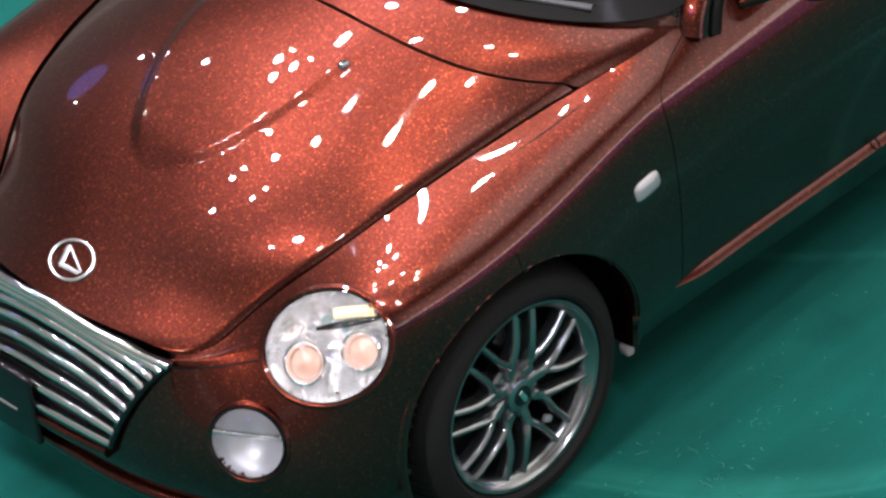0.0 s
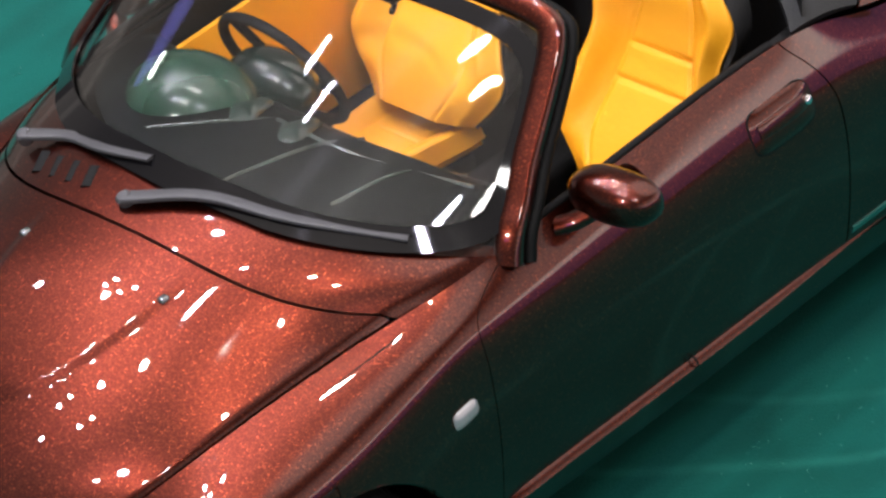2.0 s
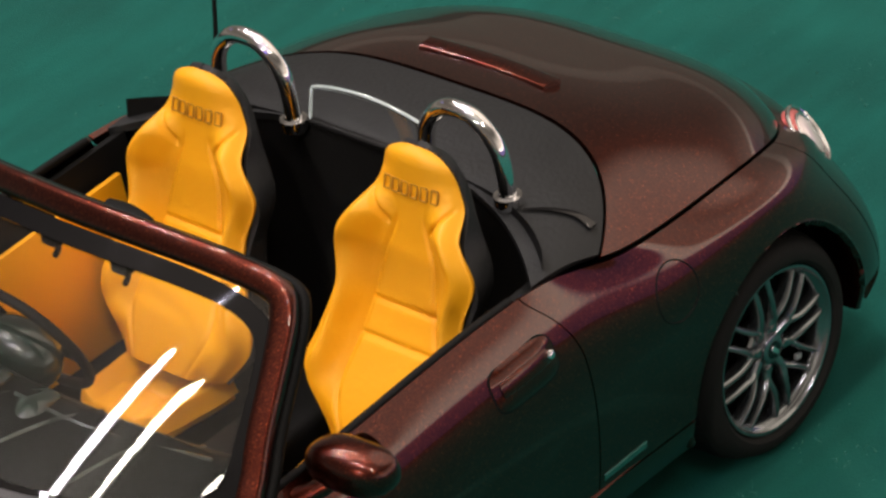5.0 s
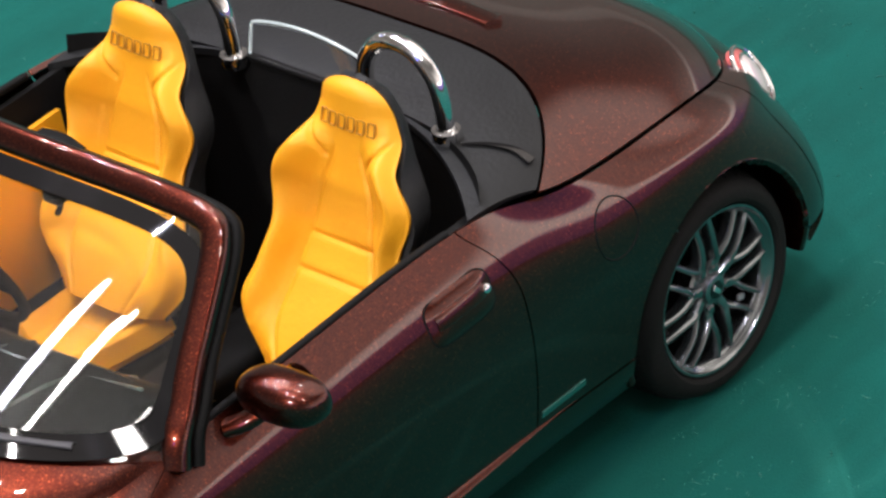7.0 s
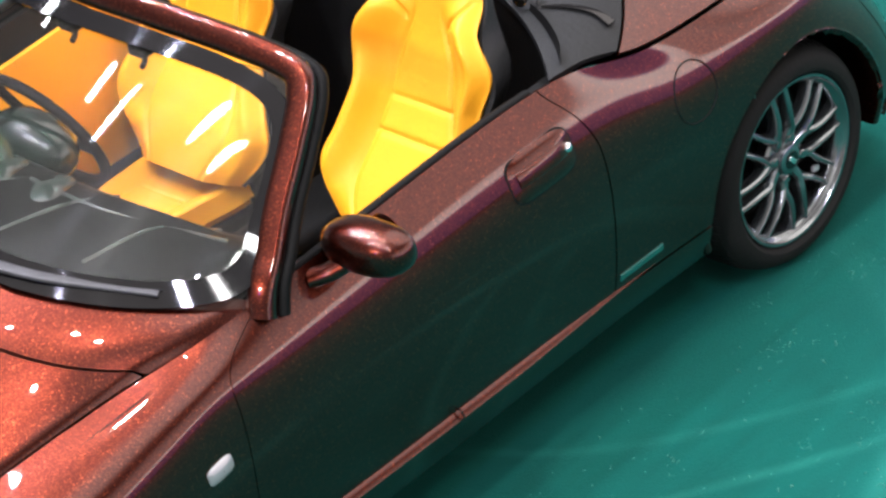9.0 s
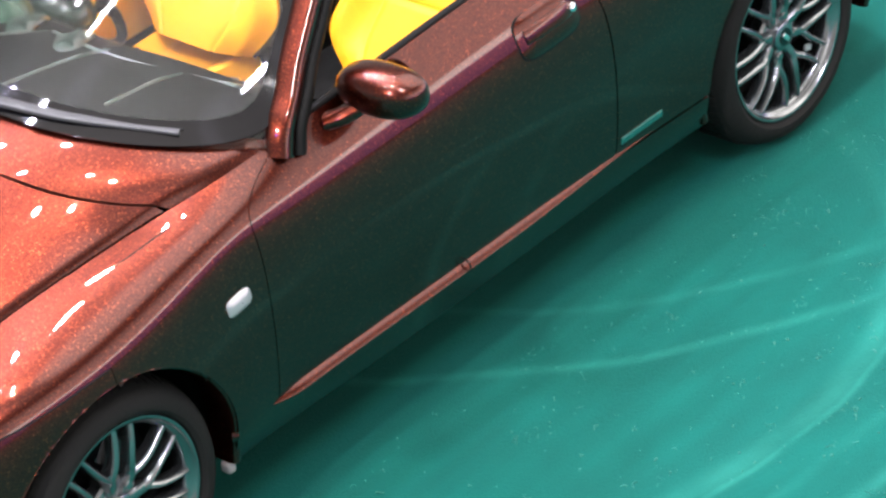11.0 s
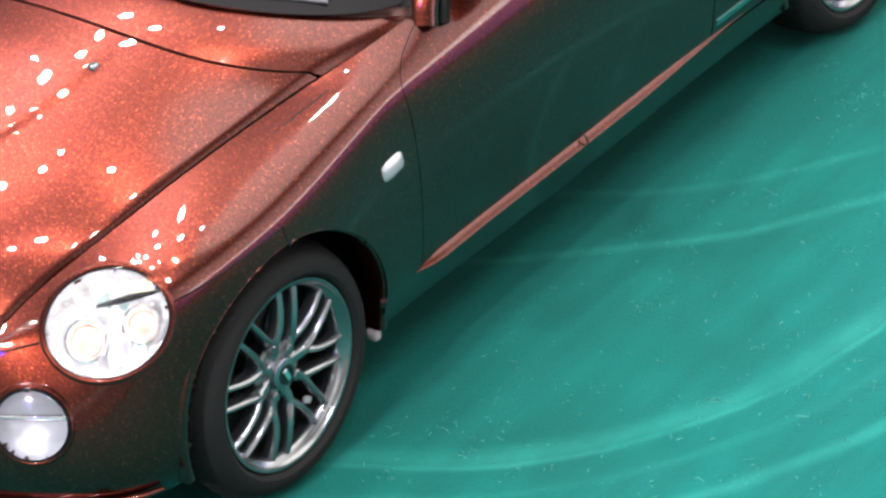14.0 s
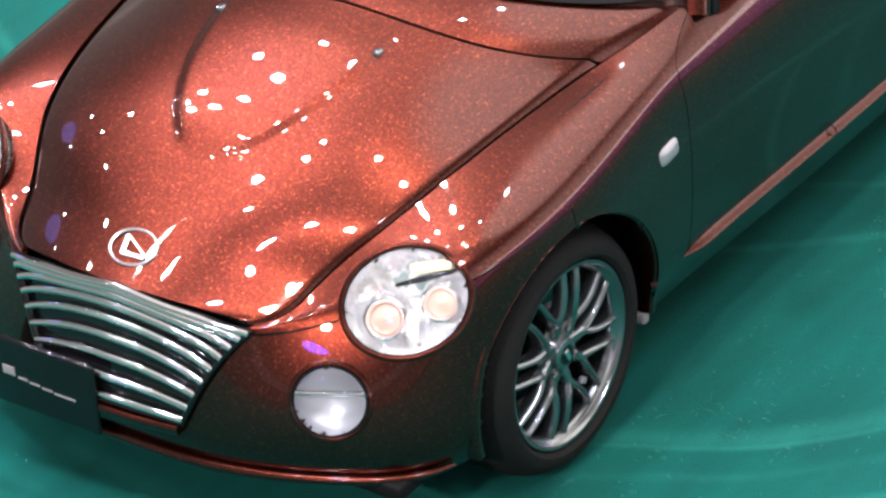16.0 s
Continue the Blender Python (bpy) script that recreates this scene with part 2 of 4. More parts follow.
def spline(points, t):
    """Catmull-Rom through points (any tuples) at t from 0 to len(points) - 1."""
    n = len(points) - 1
    t = min(max(t, 0.0), float(n))
    i = min(int(t), n - 1)
    f = t - i
    p1, p2 = np.array(points[i], float), np.array(points[i + 1], float)
    p0 = np.array(points[i - 1], float) if i > 0 else 2 * p1 - p2
    p3 = np.array(points[i + 2], float) if i + 2 <= n else 2 * p2 - p1
    return 0.5 * (2 * p1 + (p2 - p0) * f + (2 * p0 - 5 * p1 + 4 * p2 - p3) * f * f + (3 * p1 - p0 - 3 * p2 + p3) * f**3)


class Smooth:
    """A natural cubic spline through points (tuples) at the given knots: no kink in its curvature."""

    def __init__(self, points, knots=None):
        self.p = np.array(points, float)
        self.k = np.arange(len(points), dtype=float) if knots is None else np.array(knots, float)
        h, n = np.diff(self.k), len(self.k)
        m, r = np.eye(n), np.zeros_like(self.p)
        for i in range(1, n - 1):
            m[i, i - 1 : i + 2] = h[i - 1], 2 * (h[i - 1] + h[i]), h[i]
            r[i] = 6 * ((self.p[i + 1] - self.p[i]) / h[i] - (self.p[i] - self.p[i - 1]) / h[i - 1])
        self.m = np.linalg.solve(m, r)

    def __call__(self, t):
        i = min(max(int(np.searchsorted(self.k, t)) - 1, 0), len(self.k) - 2)
        h = self.k[i + 1] - self.k[i]
        a, b = (self.k[i + 1] - t) / h, (t - self.k[i]) / h
        return a * self.p[i] + b * self.p[i + 1] + ((a**3 - a) * self.m[i] + (b**3 - b) * self.m[i + 1]) * h * h / 6


def smooth_path(points, steps, closed=False):
    if closed:
        pts = [points[-1], *points, points[0], points[1]]
        return [Vector(spline(pts, 1 + k * len(points) / steps)) for k in range(steps)]
    return [Vector(spline(points, k * (len(points) - 1) / steps)) for k in range(steps + 1)]


def circle_profile(ru, rv=None, n=12):
    rv = rv or ru
    return [(ru * math.cos(2 * math.pi * k / n), rv * math.sin(2 * math.pi * k / n)) for k in range(n)]


def box_profile(w, h, r):
    """A rounded rectangle, w across and h high."""
    pts = []
    for cx, cy, a in ((w / 2 - r, h / 2 - r, 0), (-w / 2 + r, h / 2 - r, 90), (-w / 2 + r, -h / 2 + r, 180), (w / 2 - r, -h / 2 + r, 270)):
        for k in range(4):
            b = radians(a + 30 * k)
            pts.append((cx + r * math.cos(b), cy + r * math.sin(b)))
    return pts


def sweep(path, profile, up=(0, 0, 1), closed=False, scale=None, bm=None):
    """The profile (u to the side, v towards up) drawn along a path."""
    bm = bm or bmesh.new()
    path, up, rings, n = [Vector(p) for p in path], Vector(up), [], len(path)
    for k, p in enumerate(path):
        ahead = (path[(k + 1) % n] - path[k - 1]) if closed else (path[min(k + 1, n - 1)] - path[max(k - 1, 0)])
        ahead.normalize()
        side = ahead.cross(up).normalized()
        above = side.cross(ahead)
        s = scale(k / max(1, n - 1)) if scale else 1.0
        rings.append([bm.verts.new(p + side * u * s + above * v * s) for u, v in profile])
    m = len(profile)
    for k in range(n if closed else n - 1):
        a, b = rings[k], rings[(k + 1) % n]
        for j in range(m):
            bm.faces.new((a[j], a[(j + 1) % m], b[(j + 1) % m], b[j]))
    if not closed:
        bm.faces.new(rings[0][::-1])
        bm.faces.new(rings[-1])
    return bm


def lathe(profile, n, place, axis_turn, bm=None):
    """Rings of (radius, height) about the local z axis, then moved to place and turned."""
    bm = bm or bmesh.new()
    m = Matrix.Translation(place) @ axis_turn
    rings = [[bm.verts.new(m @ Vector((r * math.cos(2 * math.pi * k / n), r * math.sin(2 * math.pi * k / n), h))) for k in range(n)] for r, h in profile]
    for a, b in zip(rings, rings[1:]):
        for k in range(n):
            bm.faces.new((a[k], a[(k + 1) % n], b[(k + 1) % n], b[k]))
    return bm


def block(x0, x1, y0, y1, z0, z1, r=0.3, bm=None):
    """A box with bevelled edges."""
    made = bmesh.new()
    bmesh.ops.create_cube(made, size=1)
    for v in made.verts:
        v.co = Vector(((x0 + x1) / 2 + v.co.x * (x1 - x0), (y0 + y1) / 2 + v.co.y * (y1 - y0), (z0 + z1) / 2 + v.co.z * (z1 - z0)))
    if r:
        bmesh.ops.bevel(made, geom=made.edges, offset=r, segments=3, affect="EDGES", profile=0.5)
    return made


def mirrored(bm):
    """A copy of a bmesh on the other side of the car."""
    other = bm.copy()
    for v in other.verts:
        v.co.y = -v.co.y
    bmesh.ops.reverse_faces(other, faces=other.faces)
    return other


def thick(ob, mm, offset=-1.0):
    mod = ob.modifiers.new("thickness", "SOLIDIFY")
    mod.thickness, mod.offset, mod.use_even_offset = mm * MM, offset, False
    return ob


TO_SIDE = Matrix.Rotation(radians(-90), 4, "X")  # local z looks along +y

# ---- ground ----
def felt_cloth():
    """Short-piled green cloth: mottled, with paler arcs where it has been brushed."""
    m = material("green_felt", (0.0034, 0.078, 0.064), 0.95, 0, grain=0.45, grain_scale=4200, vary=0.32, vary_scale=75)
    tree, b = m.node_tree, m.node_tree.nodes["Principled BSDF"]
    b.inputs["Sheen Weight"].default_value, b.inputs["Sheen Roughness"].default_value = 0.25, 0.4
    b.inputs["Sheen Tint"].default_value = (0.25, 0.9, 0.75, 1)
    b.inputs["Specular IOR Level"].default_value = 0.1
    base = b.inputs["Base Color"].links[0].from_socket
    where = tree.nodes.new("ShaderNodeTexCoord")
    wobble = tree.nodes.new("ShaderNodeTexNoise")
    wobble.inputs["Scale"].default_value, wobble.inputs["Detail"].default_value = 28, 4
    tree.links.new(where.outputs["Object"], wobble.inputs["Vector"])
    total = None
    for x, y, radius, width, weight in BRUSHED:
        gap = tree.nodes.new("ShaderNodeVectorMath")
        gap.operation = "DISTANCE"
        gap.inputs[1].default_value = (x * 0.001, y * 0.001, 0)
        tree.links.new(where.outputs["Object"], gap.inputs[0])
        off = tree.nodes.new("ShaderNodeMath")
        off.operation = "MULTIPLY_ADD"
        off.inputs[1].default_value, off.inputs[2].default_value = 0.006, -0.003 - radius * 0.001
        tree.links.new(wobble.outputs["Fac"], off.inputs[0])
        near = tree.nodes.new("ShaderNodeMath")
        near.operation = "ADD"
        tree.links.new(gap.outputs["Value"], near.inputs[0])
        tree.links.new(off.outputs["Value"], near.inputs[1])
        size = tree.nodes.new("ShaderNodeMath")
        size.operation = "ABSOLUTE"
        tree.links.new(near.outputs["Value"], size.inputs[0])
        fade = tree.nodes.new("ShaderNodeMapRange")
        fade.interpolation_type = "SMOOTHSTEP"
        fade.inputs["From Min"].default_value, fade.inputs["From Max"].default_value = 0, width * 0.001
        fade.inputs["To Min"].default_value, fade.inputs["To Max"].default_value = weight, 0
        tree.links.new(size.outputs["Value"], fade.inputs["Value"])
        if total is None:
            total = fade.outputs["Result"]
        else:
            add = tree.nodes.new("ShaderNodeMath")
            add.operation = "MAXIMUM"
            tree.links.new(total, add.inputs[0])
            tree.links.new(fade.outputs["Result"], add.inputs[1])
            total = add.outputs["Value"]
    # the brushing fades out towards the tail of the car
    along = tree.nodes.new("ShaderNodeSeparateXYZ")
    tree.links.new(where.outputs["Object"], along.inputs["Vector"])
    reach = tree.nodes.new("ShaderNodeMapRange")
    reach.interpolation_type = "SMOOTHSTEP"
    reach.inputs["From Min"].default_value, reach.inputs["From Max"].default_value = -0.058, -0.03
    tree.links.new(along.outputs["X"], reach.inputs["Value"])
    held = tree.nodes.new("ShaderNodeMath")
    held.operation = "MULTIPLY"
    tree.links.new(total, held.inputs[0])
    tree.links.new(reach.outputs["Result"], held.inputs[1])
    patch = tree.nodes.new("ShaderNodeMath")
    patch.operation = "MULTIPLY"
    tree.links.new(held.outputs["Value"], patch.inputs[0])
    streaks = tree.nodes.new("ShaderNodeTexNoise")
    streaks.inputs["Scale"].default_value, streaks.inputs["Detail"].default_value = 130, 5
    tree.links.new(where.outputs["Object"], streaks.inputs["Vector"])
    broken = tree.nodes.new("ShaderNodeMapRange")
    broken.inputs["From Min"].default_value, broken.inputs["From Max"].default_value = 0.35, 0.7
    broken.inputs["To Min"].default_value = 0.4
    tree.links.new(streaks.outputs["Fac"], broken.inputs["Value"])
    tree.links.new(broken.outputs["Result"], patch.inputs[1])
    mix = tree.nodes.new("ShaderNodeMix")
    mix.data_type = "RGBA"
    mix.inputs["B"].default_value = (0.025, 0.20, 0.16, 1)
    tree.links.new(patch.outputs["Value"], mix.inputs["Factor"])
    tree.links.new(base, mix.inputs["A"])
    # faint combed streaks all over
    comb = tree.nodes.new("ShaderNodeVectorMath")
    comb.operation = "MULTIPLY"
    comb.inputs[1].default_value = (60, 330, 1)
    tree.links.new(where.outputs["Object"], comb.inputs[0])
    combed = tree.nodes.new("ShaderNodeTexNoise")
    combed.inputs["Scale"].default_value, combed.inputs["Detail"].default_value = 1.0, 6
    tree.links.new(comb.outputs["Vector"], combed.inputs["Vector"])
    level = tree.nodes.new("ShaderNodeMapRange")
    level.inputs["From Min"].default_value, level.inputs["From Max"].default_value = 0.3, 0.7
    level.inputs["To Min"].default_value, level.inputs["To Max"].default_value = 0.88, 1.12
    tree.links.new(combed.outputs["Fac"], level.inputs["Value"])
    shade = tree.nodes.new("ShaderNodeVectorMath")
    shade.operation = "SCALE"
    tree.links.new(mix.outputs["Result"], shade.inputs[0])
    tree.links.new(level.outputs["Result"], shade.inputs["Scale"])
    tree.links.new(shade.outputs["Vector"], b.inputs["Base Color"])
    return m


# brushed arcs in the pile: middle x and y, radius, width, strength
BRUSHED = [(-5, 8, 51.5, 2.4, 0.42), (-5, 8, 52.7, 0.8, 0.5), (-5, 8, 62.5, 1.4, 0.4), (-62, -25, 85, 1.2, 0.35), (-50, 0, 49.6, 1.2, 0.25), (-5, 8, 57, 1.0, 0.15), (-5, 8, 74, 2.0, 0.25)]
felt = felt_cloth()
def table_cloth(u, v):
    """A flat top with rounded edges; the cloth hangs down all round."""
    x, y = (2 * u - 1) * 1.25, (2 * v - 1) * 1.25
    drop = max(abs(x), abs(y)) - 1
    flat = [min(1, max(-1, q)) for q in (x, y)]
    return (flat[0] * 620, 60 + flat[1] * 400, 0 if drop <= 0 else -drop * 2900)


ground = tagged(part("ground", grid(table_cloth, 80, 80), felt), "green felt cloth on the show table", "ground", kind="structure")
hall_grey = material("dark_hall_carpet", (0.03, 0.03, 0.034), 0.9, 0, grain=0.4, grain_scale=300, vary=0.3, vary_scale=3)
floor = tagged(part("floor", grid(lambda u, v: ((u - 0.5) * 60000, (v - 0.5) * 60000, -740), 40, 40), hall_grey), "dark carpet of the exhibition hall", "floor", kind="structure")
lint_grey = material("pale_lint", (0.065, 0.245, 0.2), 0.9, 0, vary=0.4, vary_scale=300)
dice = random.Random(5)
bm = bmesh.new()
tuft = (0, 0)
for k in range(3300):
    x, y = dice.uniform(-110, 90), dice.uniform(-80, 90)
    if k >= 2600:
        # small tufts of several fibres
        if k % 9 == 0:
            tuft = (dice.uniform(-80, 80), dice.uniform(30, 80))
        x, y = tuft[0] + dice.gauss(0, 1.1), tuft[1] + dice.gauss(0, 0.8)
    if abs(x) < 70 and abs(y) < 30:
        continue
    t, size = dice.uniform(0, 6.28), dice.uniform(0.3, 0.9) * dice.choice((0.12, 0.2, 0.3, 0.5, 0.9))
    bend = dice.uniform(-1.8, 1.8)
    path = []
    for j in range(5):
        q = t + bend * (j - 2) * 0.5
        x, y = x + math.cos(q) * size * 0.4, y + math.sin(q) * size * 0.4
        path.append(Vector((x, y, 0.07 + 0.12 * math.sin(j))))
    sweep(path, circle_profile(dice.uniform(0.02, 0.045) * (0.7 if k >= 2600 else 1), n=3), bm=bm)
tagged(part("lint", bm, lint_grey, flip=False), "pale lint fibres lying on green felt", "lint", kind="stuff")

# ---- the model car: rails of the body from the bottom edge to the seam of the top panels ----
# fourteen spans from the middle of the nose (0) round the side to the middle of the tail (14)
AXLE, HUB_Z, ARCH = 46.45, 11.4, 13.3
BOTTOM = [(69.5, 0, 6.6), (69, 10, 6.6), (66.3, 19.5, 6.9), (60, 27, 7.2), (46, 29, 7.6), (33, 28.8, 8.2), (24, 28.4, 8),
          (4, 28.4, 7.6), (-19, 28.4, 7.8), (-33, 28.8, 8), (-46.5, 29.3, 8), (-60, 29.0, 7.4), (-66.4, 23.6, 7.8), (-68.2, 12, 8.6), (-68.8, 0, 8.8)]
CREASE = [(72.2, 0, 9.6), (71.6, 10, 9.6), (68.6, 20.2, 9.9), (61.3, 28.6, 10.6), (46, 30.4, 12), (33, 30.2, 12.2), (24, 29.7, 12.3),
          (4, 29.7, 12.3), (-19, 29.7, 12.3), (-33, 30.2, 12.3), (-46.5, 31, 12.5), (-60.8, 30.2, 11.6), (-68.0, 24.6, 11.8), (-70, 12.6, 12.3), (-70.6, 0, 12.5)]
WAIST = [(72, 0, 15.5), (71, 10.5, 15.5), (67.8, 20.3, 16), (60.2, 28.7, 17.5), (46, 31.1, 19), (33, 30.8, 19), (24, 30.5, 19.5),
         (4, 30.6, 20), (-19, 30.6, 20), (-33, 30.7, 19.5), (-46.5, 31.3, 19), (-59.2, 30.0, 18.2), (-66.8, 24.0, 17.8), (-69.8, 12.6, 18), (-70.6, 0, 18)]
SHOULDER = [(70.6, 0, 21.0), (69.0, 11.9, 20.6), (64.4, 19.8, 22.2), (58.3, 28.0, 24.9), (46, 30.4, 26.3), (33, 30.3, 27), (24, 30.2, 27.3),
            (4, 30.4, 27.6), (-18.5, 30.5, 27.6), (-32, 30.8, 25.9), (-46.5, 30.6, 25.2), (-57.2, 28.4, 23.6), (-64.6, 22.4, 22.5), (-68.6, 12.2, 22.6), (-69.8, 0, 22.7)]
CREST = [(70, 0, 22.6), (68.5, 12.4, 21.1), (63.2, 18.8, 23.6), (57.2, 25.2, 27.2), (45.7, 27.3, 29.3), (33, 28.2, 30.9), (24, 28.5, 31.5),
         (4, 28.6, 32.4), (-18, 28.75, 32.4), (-30.5, 29.25, 30.1), (-45.8, 29.3, 28.7), (-55.8, 26.9, 26.8), (-63.1, 21.8, 25.0), (-67.4, 12, 24.9), (-68.8, 0, 25.1)]
SEAM = [(69.3, 0, 23.9), (67.9, 12.7, 21.5), (62.6, 16.3, 23.8), (56.2, 19.5, 27.3), (45.8, 22.0, 30.0), (33.6, 23.9, 31.6), (24, 26.4, 33.4),
        (4, 27.2, 35), (-17, 27.3, 35.2), (-28, 28.1, 32.8), (-44.3, 27.0, 31.0), (-53.8, 24.6, 28.8), (-60.6, 20.6, 26.8), (-65.6, 11.5, 26.2), (-67.0, 0, 26.4)]
RAIL_CURVES = [Smooth(rail) for rail in (BOTTOM, CREASE, WAIST, SHOULDER, CREST, SEAM)]


@functools.lru_cache(maxsize=20000)
def column(a):
    return Smooth([rail(a) for rail in RAIL_CURVES])


def shell(a, b):
    """The body side at a (round the car, negative on its right) and b (0 bottom edge to 5 top seam)."""
    if abs(a) > 14:
        a = math.copysign(28 - abs(a), -a)
    p = column(abs(a))(b)
    return Vector((p[0], math.copysign(p[1], a) if a else 0, p[2]))


def axes_on(n, along):
    """Unit axes x (nearest to along) and y across n."""
    x = (Vector(along) - n * n.dot(Vector(along))).normalized()
    return x, n.cross(x)


def in_hole(p, hole):
    """How far p lies out from the middle of an oval hole: 1 on its edge, 9 if it is far off."""
    middle, n, along, rx, ry = hole
    off = p - middle
    if off.length > 12 or abs(off.dot(n)) > 5:
        return 9
    x, y = axes_on(n, along)
    return math.hypot(off.dot(x) / rx, off.dot(y) / ry)


HEADLAMP = (Vector((61.55, 24.1, 23.6)), Vector((0.72, 0.36, 0.59)).normalized(), Vector((-0.63, 0.74, 0.22)), 5.35, 4.45)
FOG_LAMP = (Vector((67.8, 20.15, 16.0)), Vector((0.84, 0.45, 0.31)).normalized(), Vector((-0.47, 0.88, 0.0)), 3.2, 3.1)


def other_side(hole):
    """The same opening on the right of the car."""
    return tuple(Vector((q.x, -q.y, q.z)) if isinstance(q, Vector) else q for q in hole)


def shell_panel(a0, a1, b0, b1, na, nb, arches=(), keep=None, holes=()):
    """A sheet of the shell between two seams, each a function of b, less the wheel arches."""
    bm = bmesh.new()
    rows, where = [], {}
    for i in range(na + 1):
        row = []
        for j in range(nb + 1):
            b = b0 + (b1 - b0) * j / nb
            a = a0(b) + (a1(b) - a0(b)) * i / na
            v = bm.verts.new(shell(a, b))
            where[v] = (a, b)
            row.append(v)
        rows.append(row)

    def inside(v, ax):
        return math.hypot(v.co.x - ax, v.co.z - HUB_Z) < ARCH

    for i in range(na):
        for j in range(nb):
            quad = (rows[i][j], rows[i + 1][j], rows[i + 1][j + 1], rows[i][j + 1])
            if any(all(inside(v, ax) or v.co.z < HUB_Z - 2 and abs(v.co.x - ax) < ARCH * 0.98 for v in quad) for ax in arches):
                continue
            if keep and not keep(*[sum(where[v][k] for v in quad) / 4 for k in (0, 1)]):
                continue
            if any(all(in_hole(v.co, hole) < 1 for v in quad) for hole in holes):
                continue
            bm.faces.new(quad)
    for hole in holes:
        for v in bm.verts:
            r = in_hole(v.co, hole)
            if r < 1:
                off = v.co - hole[0]
                up = hole[1] * off.dot(hole[1])
                v.co = hole[0] + up + (off - up) / max(r, 0.2)
    bmesh.ops.delete(bm, geom=[v for v in bm.verts if not v.link_faces], context="VERTS")
    bmesh.ops.remove_doubles(bm, verts=[v for v in bm.verts if v.is_boundary], dist=0.14)
    for v in bm.verts:
        for ax in arches:
            if inside(v, ax):
                d = Vector((v.co.x - ax, 0, v.co.z - HUB_Z))
                if v.co.z < HUB_Z - 1:
                    v.co.x = ax + math.copysign(math.sqrt(max(0.1, ARCH**2 - d.z**2)), d.x)
                else:
                    d = d.normalized() * ARCH
                    v.co.x, v.co.z = ax + d.x, HUB_Z + d.z
    bmesh.ops.remove_doubles(bm, verts=[v for v in bm.verts if v.is_boundary], dist=0.14)
    return bm


def side_y(x, z, a0, a1):
    """How far out the shell lies at x and z."""
    best = (9e9, 0, 0)
    lo, hi, low, high = a0, a1, 0.0, 4.2
    for _ in range(4):
        for i in range(13):
            for j in range(13):
                a, b = lo + (hi - lo) * i / 12, low + (high - low) * j / 12
                p = shell(a, b)
                d = (p.x - x) ** 2 + (p.z - z) ** 2
                if d < best[0]:
                    best = (d, a, b, p.y)
        da, db = (hi - lo) / 10, (high - low) / 10
        lo, hi, low, high = max(a0, best[1] - da), min(a1, best[1] + da), max(0, best[2] - db), min(4.2, best[2] + db)
    return best[3]


def arch_flare(ax, a0, a1):
    """The rolled lip round a wheel arch, from the panel in to the opening."""
    rows = []
    for k in range(73):
        t = radians(-12 + 204 * k / 72)
        c, s = math.cos(t), math.sin(t)
        outer = side_y(ax + 14.1 * c, HUB_Z + 14.1 * s, a0, a1)
        lip = max(side_y(ax + 13.6 * c, HUB_Z + 13.6 * s, a0, a1), 29.7) - 0.4
        ring = [(14.1, outer - 0.5), (13.95, lip + 0.12), (13.7, lip + 0.24), (13.35, lip + 0.24), (13.1, lip + 0.1), (12.95, lip - 0.3), (12.95, lip - 3.0)]
        rows.append([Vector((ax + r * c, y, HUB_Z + r * s)) for r, y in ring])
    bm = bmesh.new()
    rows = [[bm.verts.new(p) for p in row] for row in rows]
    for a, b in zip(rows, rows[1:]):
        for j in range(len(a) - 1):
            bm.faces.new((a[j], a[j + 1], b[j + 1], b[j]))
    return bm


def ease(t):
    t = min(max(t, 0), 1)
    return t * t * (3 - 2 * t)


def door_front(b):
    return 5.67 + 0.5 * ease((b - 3.3) / 1.7) ** 1.3


def door_rear(b):
    return 8.02 - 0.16 * ease((b - 3.0) / 2.0)


car = tagged(new("model_car"), "glossy candy-red toy roadster with yellow seats, roof down", "model car")


def two_sides(name, make, mat, label="", deep=0.6):
    """A panel of the left side and its mirror image."""
    made = []
    for side in (1, -1):
        bm = make()
        if side < 0:
            bm = mirrored(bm)
        made.append(thick(part(name, bm, mat, car, label, flip=False), deep, 1.0))
    return made


# nose: one panel from arch to arch under the seam below the headlamps
front_bumper = thick(part("front_bumper", shell_panel(lambda b: 4.0, lambda b: -4.0, 0, 2.975, 400, 70, (AXLE,), None, (HEADLAMP, FOG_LAMP, other_side(HEADLAMP), other_side(FOG_LAMP))), paint, car, flip=False), 0.6, 1.0)
two_sides("front_fender", lambda: shell_panel(lambda b: door_front(b) - 0.006, lambda b: 1.02, 0, 5, 280, 130, (AXLE,), lambda a, b: a > 4.0 or b > 3.0, (HEADLAMP,)), paint)
two_sides("door", lambda: shell_panel(lambda b: door_rear(b) - 0.005, lambda b: door_front(b) + 0.006, 0.95, 5, 90, 70), paint)
two_sides("side_skirt", lambda: shell_panel(lambda b: 9.4, lambda b: 5.02, 0, 0.9, 140, 14, (AXLE, -AXLE)), paint)
two_sides("rear_quarter", lambda: shell_panel(lambda b: 11.3 - 0.012, lambda b: door_rear(b) + 0.005, 0.95, 5, 150, 80, (-AXLE,)), paint)
rear_bumper = thick(part("rear_bumper", shell_panel(lambda b: 16.7 - 0.012, lambda b: 11.3 + 0.012, 0, 5, 180, 80, (-AXLE,)), paint, car, flip=False), 0.6, 1.0)

